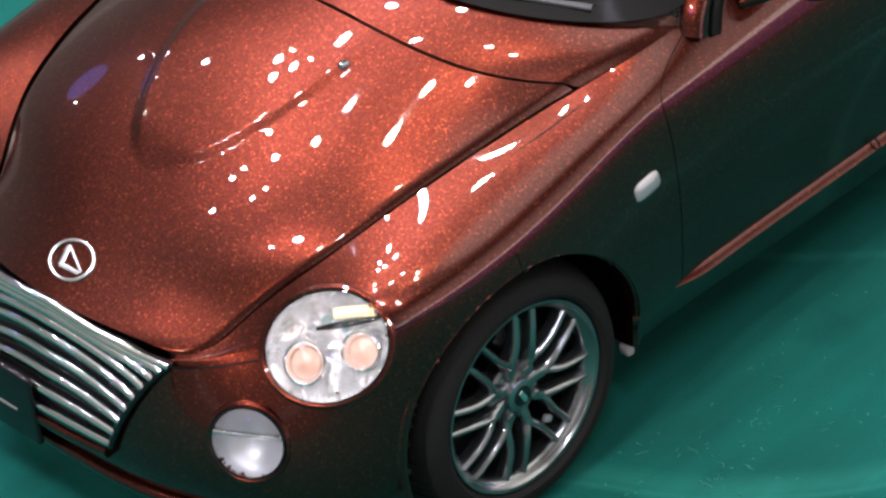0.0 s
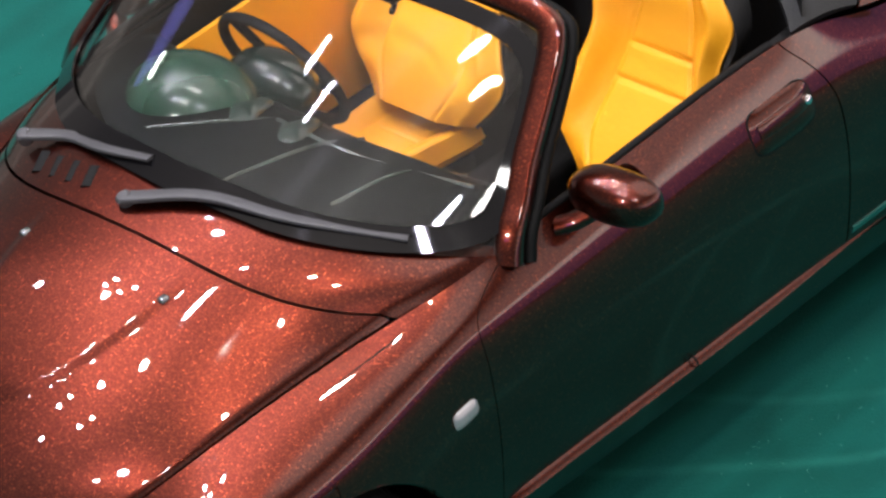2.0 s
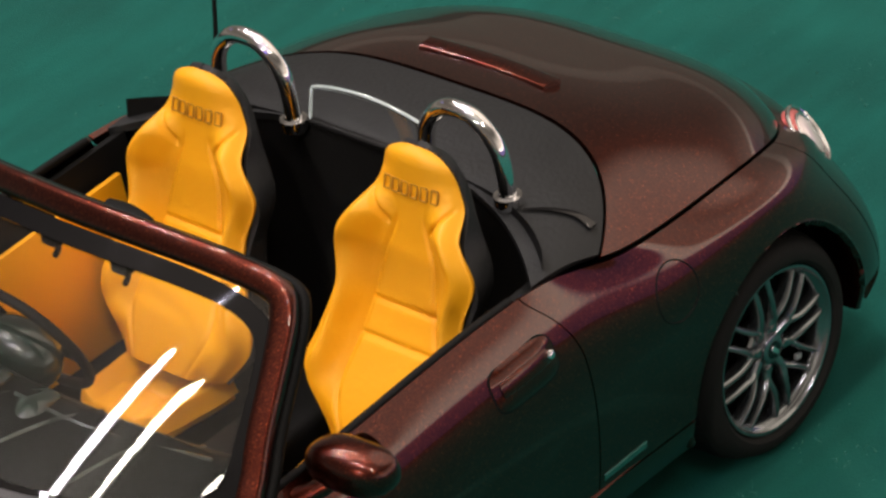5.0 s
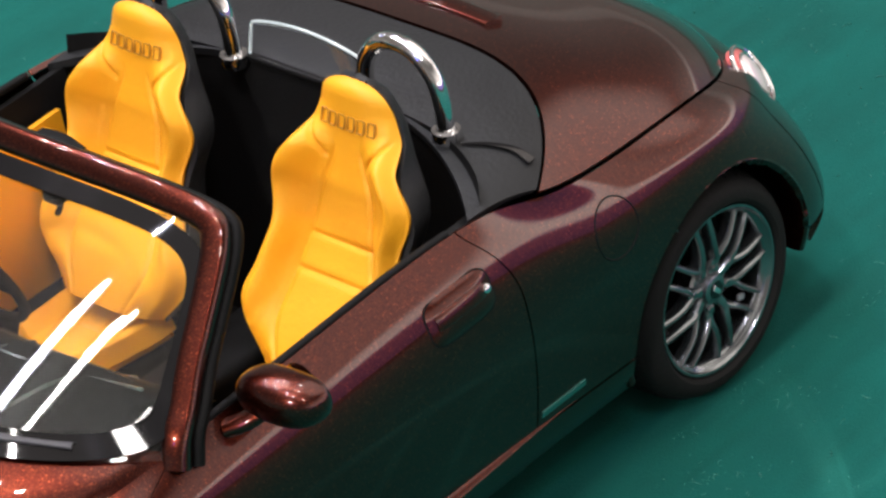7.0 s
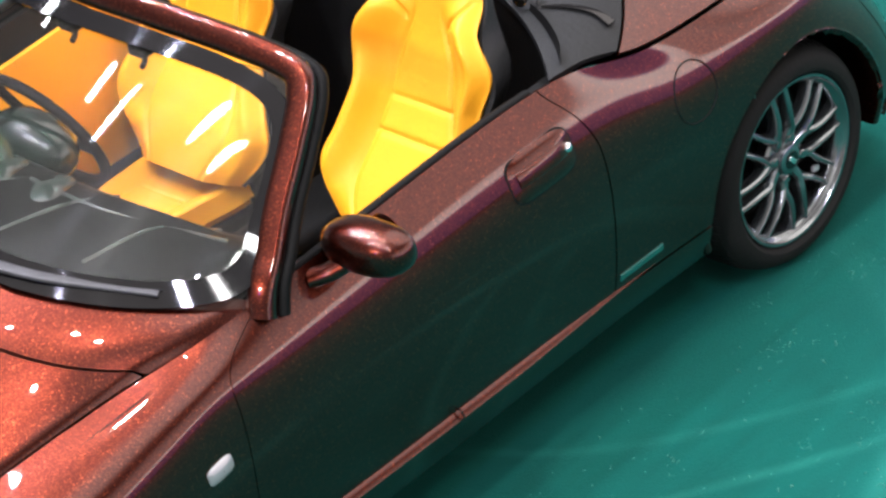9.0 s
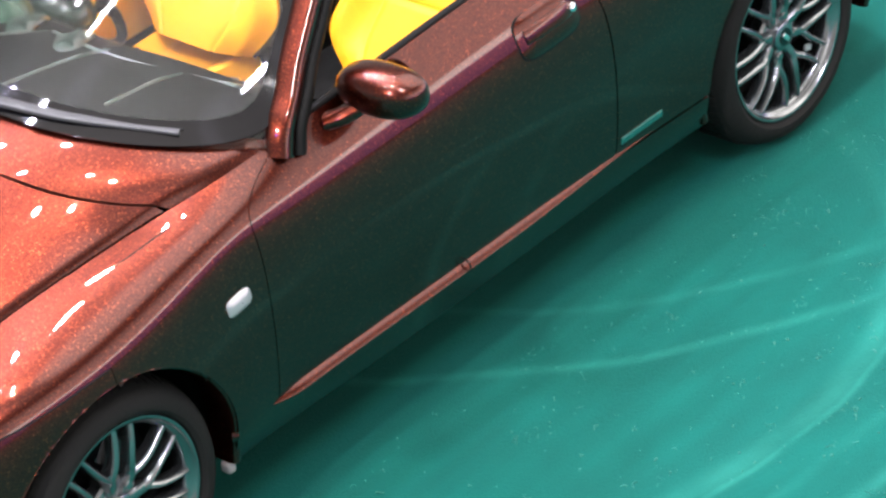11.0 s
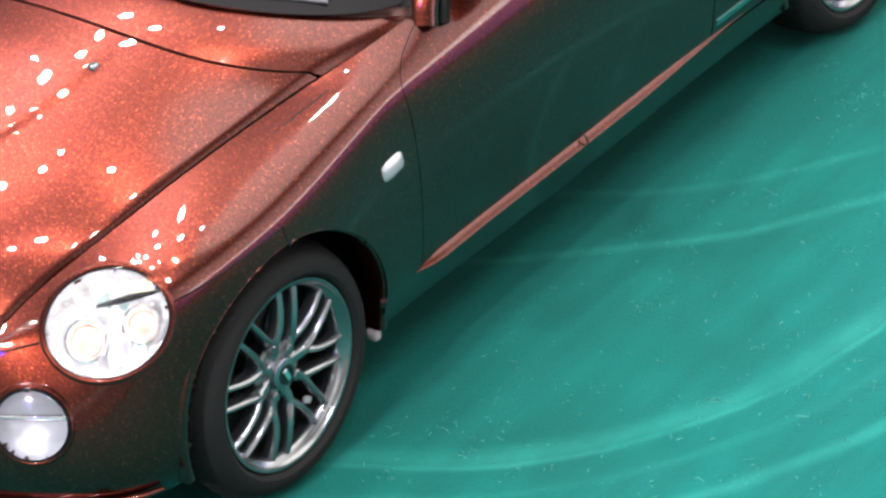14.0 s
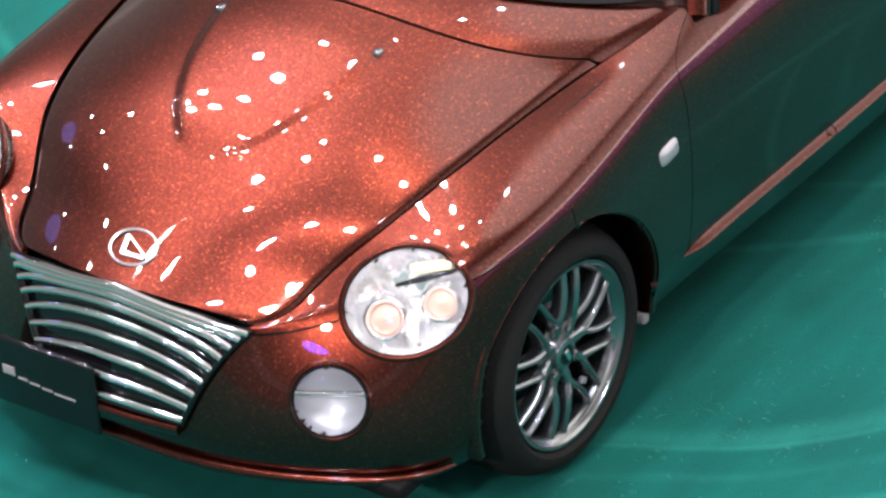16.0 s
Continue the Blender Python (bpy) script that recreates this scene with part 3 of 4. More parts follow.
for ax, a0, a1 in ((AXLE, 2.6, 5.6), (-AXLE, 8.4, 12.0)):
    flare = arch_flare(ax, a0, a1)
    part("arch_flare", mirrored(flare), paint, car)
    part("arch_flare", flare, paint, car)

# hood, cowl and boot lid: crowned sheets between the two seams
HOOD_MID = Smooth([(22.6,), (26.9,), (30.9,), (33.9,), (36.0,), (37.1,), (37.6,)], [-70.4, -62.5, -54.5, -46, -38, -32, -26])


def top_sheet(a, s, bow, lift=0.0):
    """A point of the hood: a along its seam, s from -1 on the right seam to 1 on the left."""
    p = shell(a, 5)
    z = float(HOOD_MID(-(p.x + bow))[0])
    y = s * p.y
    x = p.x + bow * (1 - abs(s) ** (2 + 2.2 * ease((a - 1.5) / 3.5)))
    q = min(1.0, max(0.0, (x - 36) / 22.5))
    tongue = 9.2 * (1 - q**2.4) ** 0.6
    ridge = 0.2 * ease((tongue - abs(y)) / 0.9 + 0.5) * ease((x - 39) / 6) * ease((58.8 - x) / 3.5)
    edge = 0.5 * ease((abs(s) - 0.945) / 0.03) ** 2
    return Vector((x, y, z - (z - p.z) * abs(s) ** 2.1 + ridge + lift - edge))


def hood_bow(a):
    return 2.3 + (8.0 - 2.3) * ease((a - 1) / 4.3)


hood = thick(part("hood", grid(lambda u, v: top_sheet(1.0 + (5.27 - 1.0) * u, (2 * v - 1) * 0.974, hood_bow(1.0 + 4.27 * u)), 130, 120), paint, car, flip=False), 0.6, 1.0)
cowl = thick(part("cowl_panel", grid(lambda u, v: top_sheet(5.31 + 0.95 * u, (2 * v - 1) * 0.985, 8.0 + 3.0 * u), 24, 100), paint, car, flip=False), 0.6, 1.0)
TRUNK_MID = Smooth([(23.4,), (26.4,), (30.2,), (33.8,), (36.2,), (37.3,), (37.7,)], [-70.5, -67, -62, -53, -44.5, -37, -30])


def deck_z(x):
    return float(TRUNK_MID(x)[0])


def boot_sheet(u, s):
    a = 8.72 + (12.9 - 8.72) * u
    p = shell(a, 5)
    x = p.x - (13.5 * (1 - u) ** 1.6 + 1.4 * u) * (1 - abs(s) ** 4.0)
    z = deck_z(p.x - (13.5 * (1 - u) ** 1.6 + 1.4 * u))
    return Vector((x, s * p.y, z - (z - p.z) * abs(s) ** 3.4))


boot_lid = thick(part("boot_lid", grid(lambda u, v: boot_sheet(u, (2 * v - 1) * 0.985), 110, 110), paint, car, flip=False), 0.6, 1.0)


def tonneau_sheet(u, s):
    """From the rear edge of the cockpit (u = 0) to the front edge of the boot lid."""
    back = boot_sheet(0, s * 0.985) + Vector((0.5, 0, 0.02))
    front = Vector((-25.7 + 9.0 * abs(s) ** 3.0, s * 27.0, 37.6 - 2.5 * s * s))
    p = front.lerp(back, u)
    p.z += 0.5 * math.sin(math.pi * u)
    return p


thick(part("tonneau_panel", grid(lambda u, v: tonneau_sheet(u, (2 * v - 1) * 0.99), 24, 90), grey_satin, car, "matt dark grey hood-well cover", flip=False), 0.8, 1.0)

# black tub under the panels, with wheel wells


def inner(a, b):
    p = shell(a, b)
    return Vector((p.x * 0.965, p.y * 0.955, p.z + 0.4))


bm = grid(lambda u, v: inner(-14 + 28 * u, 0.1 + 4.2 * v), 224, 20)
for f in [f for f in bm.faces if any(in_hole(f.calc_center_median(), hole) < 1.25 for hole in (HEADLAMP, FOG_LAMP, other_side(HEADLAMP), other_side(FOG_LAMP)))]:
    bm.faces.remove(f)
for f in [f for f in bm.faces if any(math.hypot(f.calc_center_median().x - ax, f.calc_center_median().z - HUB_Z) < ARCH + 0.6 and abs(f.calc_center_median().y) > 14 for ax in (AXLE, -AXLE))]:
    bm.faces.remove(f)
part("inner_shell", bm, black_satin, car, flip=False)
part("floor_pan", block(-66, 67, -26, 26, 7.0, 8.6, 0.4), black_satin, car)


def wheel_well(ax, side):
    return lathe([(ARCH + 0.1, 0), (ARCH + 0.1, -11), (0.2, -11)], 64, (ax, side * 28.6, HUB_Z), TO_SIDE if side > 0 else Matrix.Rotation(radians(90), 4, "X"))


for ax in (AXLE, -AXLE):
    for side in (1, -1):
        bm = wheel_well(ax, side)
        bmesh.ops.delete(bm, geom=[v for v in bm.verts if v.co.z < 8.2], context="VERTS")
        part("wheel_well", bm, black_satin, car)

# ---- wheels ----


def make_wheel(ax, side, phase):
    turn = TO_SIDE if side > 0 else Matrix.Rotation(radians(90), 4, "X")
    place = Vector((ax, side * 29.7, HUB_Z + 0.15))
    at = Matrix.Translation(place) @ turn
    wheel = new("wheel")
    wheel.parent = car
    tyre = lathe([(8.75, -1.0), (8.85, 0.1), (9.2, 0.45), (9.8, 0.45), (10.5, 0.05), (10.95, -0.6), (11.25, -1.4), (11.4, -2.4), (11.4, -6), (11.2, -7), (8.6, -7.4)], 96, place, turn)
    part("tyre", tyre, tyre_rubber, wheel)
    tread = bmesh.new()
    for k in range(72):
        m = at @ Matrix.Rotation(2 * math.pi * k / 72, 4, "Z")
        r = [(10.93, -0.65, 0.30), (11.2, -1.1, 0.30), (11.5, -2.2, 0.30), (11.56, -5.8, 0.30)]
        left = [tread.verts.new(m @ Vector((q, -w, h))) for q, h, w in r]
        right = [tread.verts.new(m @ Vector((q, w, h))) for q, h, w in r]
        for j in range(3):
            tread.faces.new((left[j], right[j], right[j + 1], left[j + 1]))
        tread.faces.new(left[::-1])
        tread.faces.new(right)
    tagged(part("tread", tread, tyre_rubber, wheel, smooth=False), kind="stuff")
    inset = Matrix.Translation((0, 0, -0.55))
    at = at @ inset
    place = at @ Vector((0, 0, 0))
    lip = lathe([(8.8, 0.3), (8.6, 0.6), (8.35, 0.55), (8.2, 0.25), (8.0, 0.1), (7.7, -0.15), (7.55, -0.6), (7.6, -1.6)], 96, place, turn)
    part("rim", lip, gunmetal, wheel)
    part("barrel", lathe([(7.65, -1.4), (7.5, -5.0), (1.0, -5.1)], 72, place, turn), black_satin, wheel, "dark inside of the wheel")
    part("brake_disc", lathe([(5.6, -3.6), (5.6, -3.2), (2.0, -3.1)], 48, place, turn), black_gloss, wheel)
    for k in range(8):
        mid = 45 * k + phase
        stem = sweep([(r * math.cos(radians(mid)), r * math.sin(radians(mid)), h) for r, h in ((1.6, -0.75), (2.6, -0.5), (3.5, -0.3), (3.95, -0.4))], [(u * 0.62, v * 0.5) for u, v in ((-1, -1.6), (1, -1.6), (1, 0.1), (0.6, 0.8), (0, 1), (-0.6, 0.8), (-1, 0.1))], scale=lambda t: 1.0 - 0.25 * t)
        stem.transform(at)
        part("spoke_stem", stem, gunmetal, wheel)
        for lean in (-1, 1):
            pts = [(2.9, 1.0, -0.5), (3.5, 3.6, -0.3), (4.1, 8.0, -0.12), (5.0, 11.8, -0.03), (6.3, 14.0, -0.08), (7.8, 15.2, -0.3)]
            path = smooth_path([(r * math.cos(radians(mid + lean * t)), r * math.sin(radians(mid + lean * t)), h) for r, t, h in pts], 16)
            bm = sweep(path, [(u * 0.34, v * 0.4) for u, v in ((-1, -2.2), (1, -2.2), (1, 0.0), (0.7, 0.7), (0.25, 1), (-0.25, 1), (-0.7, 0.7), (-1, 0.0))], (0, 0, 1), scale=lambda t: 1.15 - 0.2 * t)
            bm.transform(at)
            part("spoke", bm, gunmetal, wheel)
    hub = lathe([(2.9, -2.2), (2.85, -1.0), (2.6, -0.75), (1.75, -0.7), (1.55, -0.35), (1.45, 0.05), (1.2, 0.18), (0.05, 0.2)], 40, place, turn)
    part("hub", hub, gunmetal, wheel)
    for k in range(4):
        t = radians(phase + 90 * k)
        bolt = lathe([(0.5, -0.9), (0.5, -0.1), (0.36, 0.05), (0.02, 0.05)], 14, at @ Vector((2.15 * math.cos(t), 2.15 * math.sin(t), -0.1)), turn)
        part("lug_bolt", bolt, gunmetal, wheel)
        pocket = radians(phase + 45 + 90 * k)
        part("hub_pad", lathe([(0.62, -0.9), (0.6, -0.35), (0.45, -0.25), (0.02, -0.25)], 14, at @ Vector((2.1 * math.cos(pocket), 2.1 * math.sin(pocket), -0.1)), turn), gunmetal, wheel)
    cap = lathe([(0.95, 0.1), (0.9, 0.26), (0.02, 0.28)], 24, place, turn)
    part("centre_cap", cap, black_gloss, wheel)
    mark = block(-0.62, 0.62, -0.24, 0.24, 0.24, 0.38, 0.05)
    mark.transform(at @ Matrix.Rotation(radians(phase - 30), 4, "Z"))
    part("cap_badge", mark, silver, wheel)
    tag = block(-0.42, 0.42, -0.3, 0.3, -0.5, -0.1, 0.08)
    t = radians(phase + 157)
    tag.transform(at @ Matrix.Translation((5.2 * math.cos(t), 5.2 * math.sin(t), 0)) @ Matrix.Rotation(t + 0.5, 4, "Z"))
    part("balance_weight", tag, frosted, wheel, "small pale balance weight")
    return wheel


for ax in (AXLE, -AXLE):
    for side in (1, -1):
        make_wheel(ax, side, -34.5 if ax > 0 else -16.5)

# ---- windscreen ----
def screen(u, v, out=0.0):
    """u across from -1 on the right to 1 on the left, v up from the base to the header."""
    low = Vector((22.0 + 11.8 * (1 - abs(u) ** 2.8), 27.1 * u, 33.75 + 3.35 * (1 - abs(u) ** 2.2)))
    high = Vector((8.6 + 3.0 * (1 - u * u), 22.9 * u, 47.2 + 1.8 * (1 - abs(u) ** 2.2)))
    p = low.lerp(high, v)
    return p + Vector((0.62, 0.25 * u, 0.72)) * out


pane = thick(part("windscreen", grid(lambda u, v: screen(2 * u - 1, v), 48, 24), glass, car, "clear glass windscreen"), 0.5)
pane.visible_shadow = False


def flat_band(inner_loop, outer_loop):
    bm = bmesh.new()
    a, b = [bm.verts.new(p) for p in inner_loop], [bm.verts.new(p) for p in outer_loop]
    for k in range(len(a)):
        bm.faces.new((a[k], a[(k + 1) % len(a)], b[(k + 1) % len(b)], b[k]))
    return bm


def screen_band(i0, i1, out):
    """A band on the screen between two insets (mm)."""
    def loop(i):
        pts, n = [], 240
        for k in range(n):
            t = 2 * math.pi * k / n
            c, s = math.cos(t), math.sin(t)
            q = 8.0 if s < 0 else 6.0
            u = math.copysign(abs(c) ** (2 / q), c) * (1 - i / 25.0)
            v = 0.5 + math.copysign(abs(s) ** (2 / q), s) * (0.5 - i / (19.0 if s > 0 else 13.0))
            pts.append(screen(u, v, out))
        return pts
    return flat_band(loop(i1), loop(i0))


thick(part("screen_border", screen_band(-0.2, 1.2, 0.12), black_gloss, car, "black border of the windscreen"), 0.25, 1)


def frame_path(steps=60):
    """Up the left pillar, over the header and down the right one."""
    pts = [screen(1.015, -0.03) + Vector((-0.4, 0, -0.8)), screen(1.015, 0.08), screen(1.015, 0.22), screen(1.01, 0.4), screen(1.015, 0.7), screen(1.01, 0.93), screen(0.95, 1.03), screen(0.7, 1.055), screen(0.3, 1.06), screen(0, 1.06)]
    pts += [Vector((p.x, -p.y, p.z)) for p in pts[-2::-1]]
    return smooth_path([tuple(p) for p in pts], steps)


def pillar_frame(profile, shift, mat, name, label=""):
    path = frame_path(90)
    out = []
    for p in path:
        out.append(p + shift(p))
    bm = bmesh.new()
    rings = []
    n = len(out)
    for k, p in enumerate(out):
        ahead = (out[min(k + 1, n - 1)] - out[max(k - 1, 0)]).normalized()
        normal = Vector((0.66, 0.30 * p.y / 23, 0.70)).normalized()
        normal = (normal - ahead * normal.dot(ahead)).normalized()
        side = ahead.cross(normal)
        rings.append([bm.verts.new(p + side * u + normal * v) for u, v in profile])
    m = len(profile)
    for a, b in zip(rings, rings[1:]):
        for j in range(m):
            bm.faces.new((a[j], a[(j + 1) % m], b[(j + 1) % m], b[j]))
    bm.faces.new(rings[0][::-1])
    bm.faces.new(rings[-1])
    return part(name, bm, mat, car, label)


windscreen_frame = pillar_frame(box_profile(2.5, 2.0, 0.7), lambda p: Vector((-0.3, -0.2 * p.y / 23, 0.1)), paint, "windscreen_frame", "candy-red windscreen frame")
seal = pillar_frame(box_profile(1.0, 1.4, 0.4), lambda p: Vector((-2.0, 0.45 * p.y / 23, -0.3)), black_satin, "frame_seal", "black rubber roof seal")

# ---- cockpit ----
part("cockpit_floor", block(-24, 30, -25.5, 25.5, 8.7, 9.6, 0.2), black_satin, car)
part("rear_bulkhead", grid(lambda u, v: (-25.5 + 3.5 * (1 - v) + 6.0 * abs(2 * u - 1) ** 4, (2 * u - 1) * 26.2, 9 + 28.3 * v), 40, 10), black_satin, car)
for side in (1, -1):
    inside_door = grid(lambda u, v: (22 - 40 * u, side * (26.3 - 1.2 * math.sin(math.pi * v)), 10 + (23.2 + 1.4 * u) * v), 24, 10)
    thick(part("door_lining", inside_door, black_satin, car), 0.8)
    fore = 20
    inset = grid(lambda u, v: (fore - (fore + 15) * u, side * (25.0 - 1.2 * math.sin(math.pi * (0.2 + 0.6 * v))), 15 + ((15.5 if side < 0 else 10.0) + 1.5 * u) * v), 20, 8)
    thick(part("door_card", inset, yellow, car, "yellow door trim insert"), 0.6)
    sill_top = sweep(smooth_path([tuple(shell(side * (6.22 + 1.6 * k / 8), 5) + Vector((0, -side * 0.5, -0.1))) for k in range(9)], 40), box_profile(0.8, 0.8, 0.3))
    part("belt_seal", sill_top, black_satin, car)


def make_seat(cy):
    seat = new("seat")
    seat.parent = car

    def back_half(t):
        """Half width of the backrest at height t, with a domed head."""
        w = spline([(6.4,), (9.9,), (8.7,), (7.6,), (8.3,), (6.2,), (4.8,), (4.0,), (3.4,)], t * 8)[0]
        return w * math.sqrt(max(0.002, 1 - max(0.0, (t - 0.80) / 0.2) ** 2.4))

    def spine(t):
        x = spline([(-6.6,), (-9.1,), (-11.5,), (-13.3,), (-14.8,), (-15.7,), (-16.3,), (-16.6,), (-16.7,)], t * 8)[0]
        z = spline([(18.6,), (22.8,), (27.2,), (31.4,), (35.4,), (39.0,), (42.2,), (44.5,), (45.9,)], t * 8)[0]
        return x, z

    def back_point(u, v):
        t, s = 1 - (1 - v) ** 1.3, 2 * u - 1
        x, z = spine(t)
        w = back_half(t)
        q = abs(s)
        panel = 0.52 - 0.26 * ease((t - 0.28) / 0.36)  # half width of the centre panel
        low = 1 - ease((t - 0.6) / 0.12)  # below the shoulders
        # side wings swell out of the panel's edge and roll over at the rim
        swell = ease((q - panel) / (0.84 - panel))
        f = (2.5 * ease(t / 0.2) * (1 - 0.35 * ease((t - 0.3) / 0.3))) * swell * low
        f += 1.0 * swell * math.exp(-(((t - 0.56) / 0.085) ** 2))
        head = ease((t - 0.6) / 0.2)
        f -= 1.5 * ease((q - 0.8) / 0.2) ** 1.4 * (1 - head) + 1.7 * q**2.6 * head * min(1.0, w / 4.5)
        f -= 1.3 * max(0.0, (t - 0.84) / 0.16) ** 2
        # the lower pad leans back, seams run across it and round the panel
        f += 1.1 * ease((0.36 - t) / 0.3) * (1 - swell)
        seam = math.exp(-(((t - 0.36) / 0.008) ** 2)) + math.exp(-(((t - 0.262) / 0.008) ** 2))
        f -= 0.3 * seam * (1 - ease((q - panel + 0.02) / 0.04))
        f -= 0.22 * math.exp(-(((q - panel) / 0.03) ** 2)) * (1 - ease((t - 0.6) / 0.06))
        # a short crease over each shoulder, falling towards the middle
        f -= 0.45 * math.exp(-(((t - 0.59 - 0.2 * (q - 0.35)) / 0.010) ** 2)) * ease((q - 0.3) / 0.12) * (1 - ease((q - 0.82) / 0.12))
        return Vector((x + f * 0.92, cy + s * w - 0.55 * t * t, z + f * 0.38))

    bm = grid(back_point, 96, 200)
    thick(part("backrest", bm, yellow, seat, "yellow bucket backrest"), 0.5)

    def shell_point(u, v):
        t, s = 1 - (1 - v) ** 1.3, 2 * u - 1
        x, z = spine(t)
        w = back_half(t)
        edge = back_point(u, v)
        depth = 4.2 * math.sqrt(max(0, 1 - abs(s) ** 2.6)) * min(1, w / 5)
        return Vector((edge.x - 0.3 if abs(s) > 0.999 else min(x - 0.6 - depth, edge.x - 0.6), cy + s * (w + 0.25 * (t < 0.8)) - 0.55 * t * t, min(z - 0.7, edge.z - 0.25)))

    thick(part("seat_shell", grid(shell_point, 28, 40), grey_satin, seat, "dark grey plastic seat shell"), 0.5)

    def cushion_point(u, v):
        s, t = 2 * u - 1, v
        w = spline([(6.4,), (6.5,), (6.2,), (5.9,), (5.3,)], t * 4)[0]
        x = -10 + (11.5 - 1.2 * abs(s) ** 3) * t
        z = 16.6 + 0.9 * t - 2.4 * ease((t - 0.88) / 0.12) + 1.0 * ease((abs(s) - 0.45) / 0.35) * (1 - 0.5 * t) - 1.9 * ease((abs(s) - 0.85) / 0.15)
        z -= 0.2 * math.exp(-(((abs(s) - 0.48) / 0.03) ** 2)) + 0.2 * math.exp(-(((t - 0.5) / 0.012) ** 2)) * (abs(s) < 0.46)
        return Vector((x, cy + s * w - 0.6, z))

    thick(part("cushion", grid(cushion_point, 48, 60), yellow, seat, "yellow seat cushion"), 3.0)
    part("seat_base", block(-9, 1, cy - 5.5, cy + 5.5, 9.5, 14.5, 0.8), black_satin, seat)
    # raised marks across the head, plain outlined shapes
    for k in range(6):
        u = 0.5 + (k / 5 - 0.5) * 0.56
        p = back_point(u, 1 - 0.27 ** (1 / 1.3))
        lie = Matrix.Translation(p + Vector((0.05, 0, 0))) @ Matrix.Rotation(radians(-18), 4, "Y")
        w, h = 0.38, 0.62
        loop = [lie @ Vector((0, a, b)) for a, b in ((-w, -h), (w * 0.8, -h), (w, -h * 0.7), (w, h * 0.7), (w * 0.8, h), (-w, h))]
        part("embossed_mark", sweep(loop, circle_profile(0.11, n=6), up=lie.to_3x3() @ Vector((1, 0, 0)), closed=True), ochre, seat)
    return seat


for cy in (14.4, -12.4):
    make_seat(cy)

# dashboard, steering wheel, console


def dash_point(u, v):
    s = 2 * u - 1
    top = [(33.5, 36.0), (27, 36.4), (21.5, 36.0), (17.0, 34.4), (15.4, 31.0), (17.5, 22), (22, 14)]
    x, z = spline(top, v * 6)
    return Vector((x - (1.5 + 11.0 * s * s) * (1 - v) ** 1.5, s * 24.4, z - 2.6 * s * s * (1 - 0.6 * v)))


thick(part("dashboard", grid(dash_point, 50, 30), dash_black, car, "black moulded dashboard"), 1.0)
for ends in (((0.3, 0.08), (0.42, 0.25), (0.5, 0.48)), ((0.55, 0.06), (0.6, 0.28), (0.62, 0.5)), ((0.75, 0.08), (0.78, 0.3), (0.84, 0.5)), ((0.48, 0.36), (0.68, 0.33), (0.9, 0.34))):
    part("dash_rib", sweep(smooth_path([tuple(dash_point(*q) + Vector((0, 0, 0.05))) for q in ends], 16), circle_profile(0.22, n=8)), vent_green, car)
bm = bmesh.new()
bmesh.ops.create_uvsphere(bm, u_segments=32, v_segments=16, radius=1)
for v in bm.verts:
    droop = 1.25 if v.co.z < 0 else 1.0
    v.co = Vector((20.6 + v.co.x * 5.6, -11.8 + v.co.y * 6.6 * (1 - 0.12 * v.co.x), 34.4 + v.co.z * 3.9 * droop))
part("instrument_binnacle", bm, dark_green, car, "rounded dark green instrument hood")
part("centre_console", block(-20, 22, -3.6, 3.6, 9.5, 16.5, 1.2), black_satin, car)
part("gear_lever", sweep(smooth_path([(9, 0, 16), (8.4, 0, 19), (8.2, 0, 22)], 8), circle_profile(0.6)), black_satin, car)
part("buckle", block(0.2, 1.6, 4.4, 5.4, 16, 18.4, 0.3), orange, car)
steering = new("steering_wheel")
steering.parent = car
tilt = Matrix.Translation((8.8, -12.2, 31.4)) @ Matrix.Rotation(radians(-67), 4, "Y")
ring = sweep([tilt @ Vector((6.9 * math.cos(2 * math.pi * k / 64), 6.9 * math.sin(2 * math.pi * k / 64), 0)) for k in range(64)], circle_profile(0.52), up=(tilt.to_3x3() @ Vector((0, 0, 1))), closed=True)
part("steering_rim", ring, black_satin, steering)
boss = lathe([(3.4, -1.2), (3.3, 0.0), (2.6, 0.6), (0.05, 0.8)], 32, (0, 0, 0), Matrix.Identity(4))
boss.transform(tilt)
part("steering_boss", boss, dark_green, steering)
for angle in (90, 210, 330):
    t = radians(angle)
    bm = sweep([tilt @ Vector((r * math.cos(t), r * math.sin(t), 0)) for r in (1.5, 4, 6.5)], box_profile(1.6, 0.6, 0.25), up=tilt.to_3x3() @ Vector((0, 0, 1)))
    part("steering_spoke", bm, black_satin, steering)
shroud = bmesh.new()
bmesh.ops.create_uvsphere(shroud, u_segments=28, v_segments=16, radius=1)
for v in shroud.verts:
    v.co = Vector((11.6 + v.co.x * 3.6, -10.8 + v.co.y * 5.2, 31.6 + v.co.z * 3.4))
part("column_shroud", shroud, vent_green, car, "dark green steering column cover")
part("steering_column", sweep([tilt @ Vector((0, 0, -0.5)), tilt @ Vector((0, 0, -9))], circle_profile(2.0, n=20)), black_satin, car)

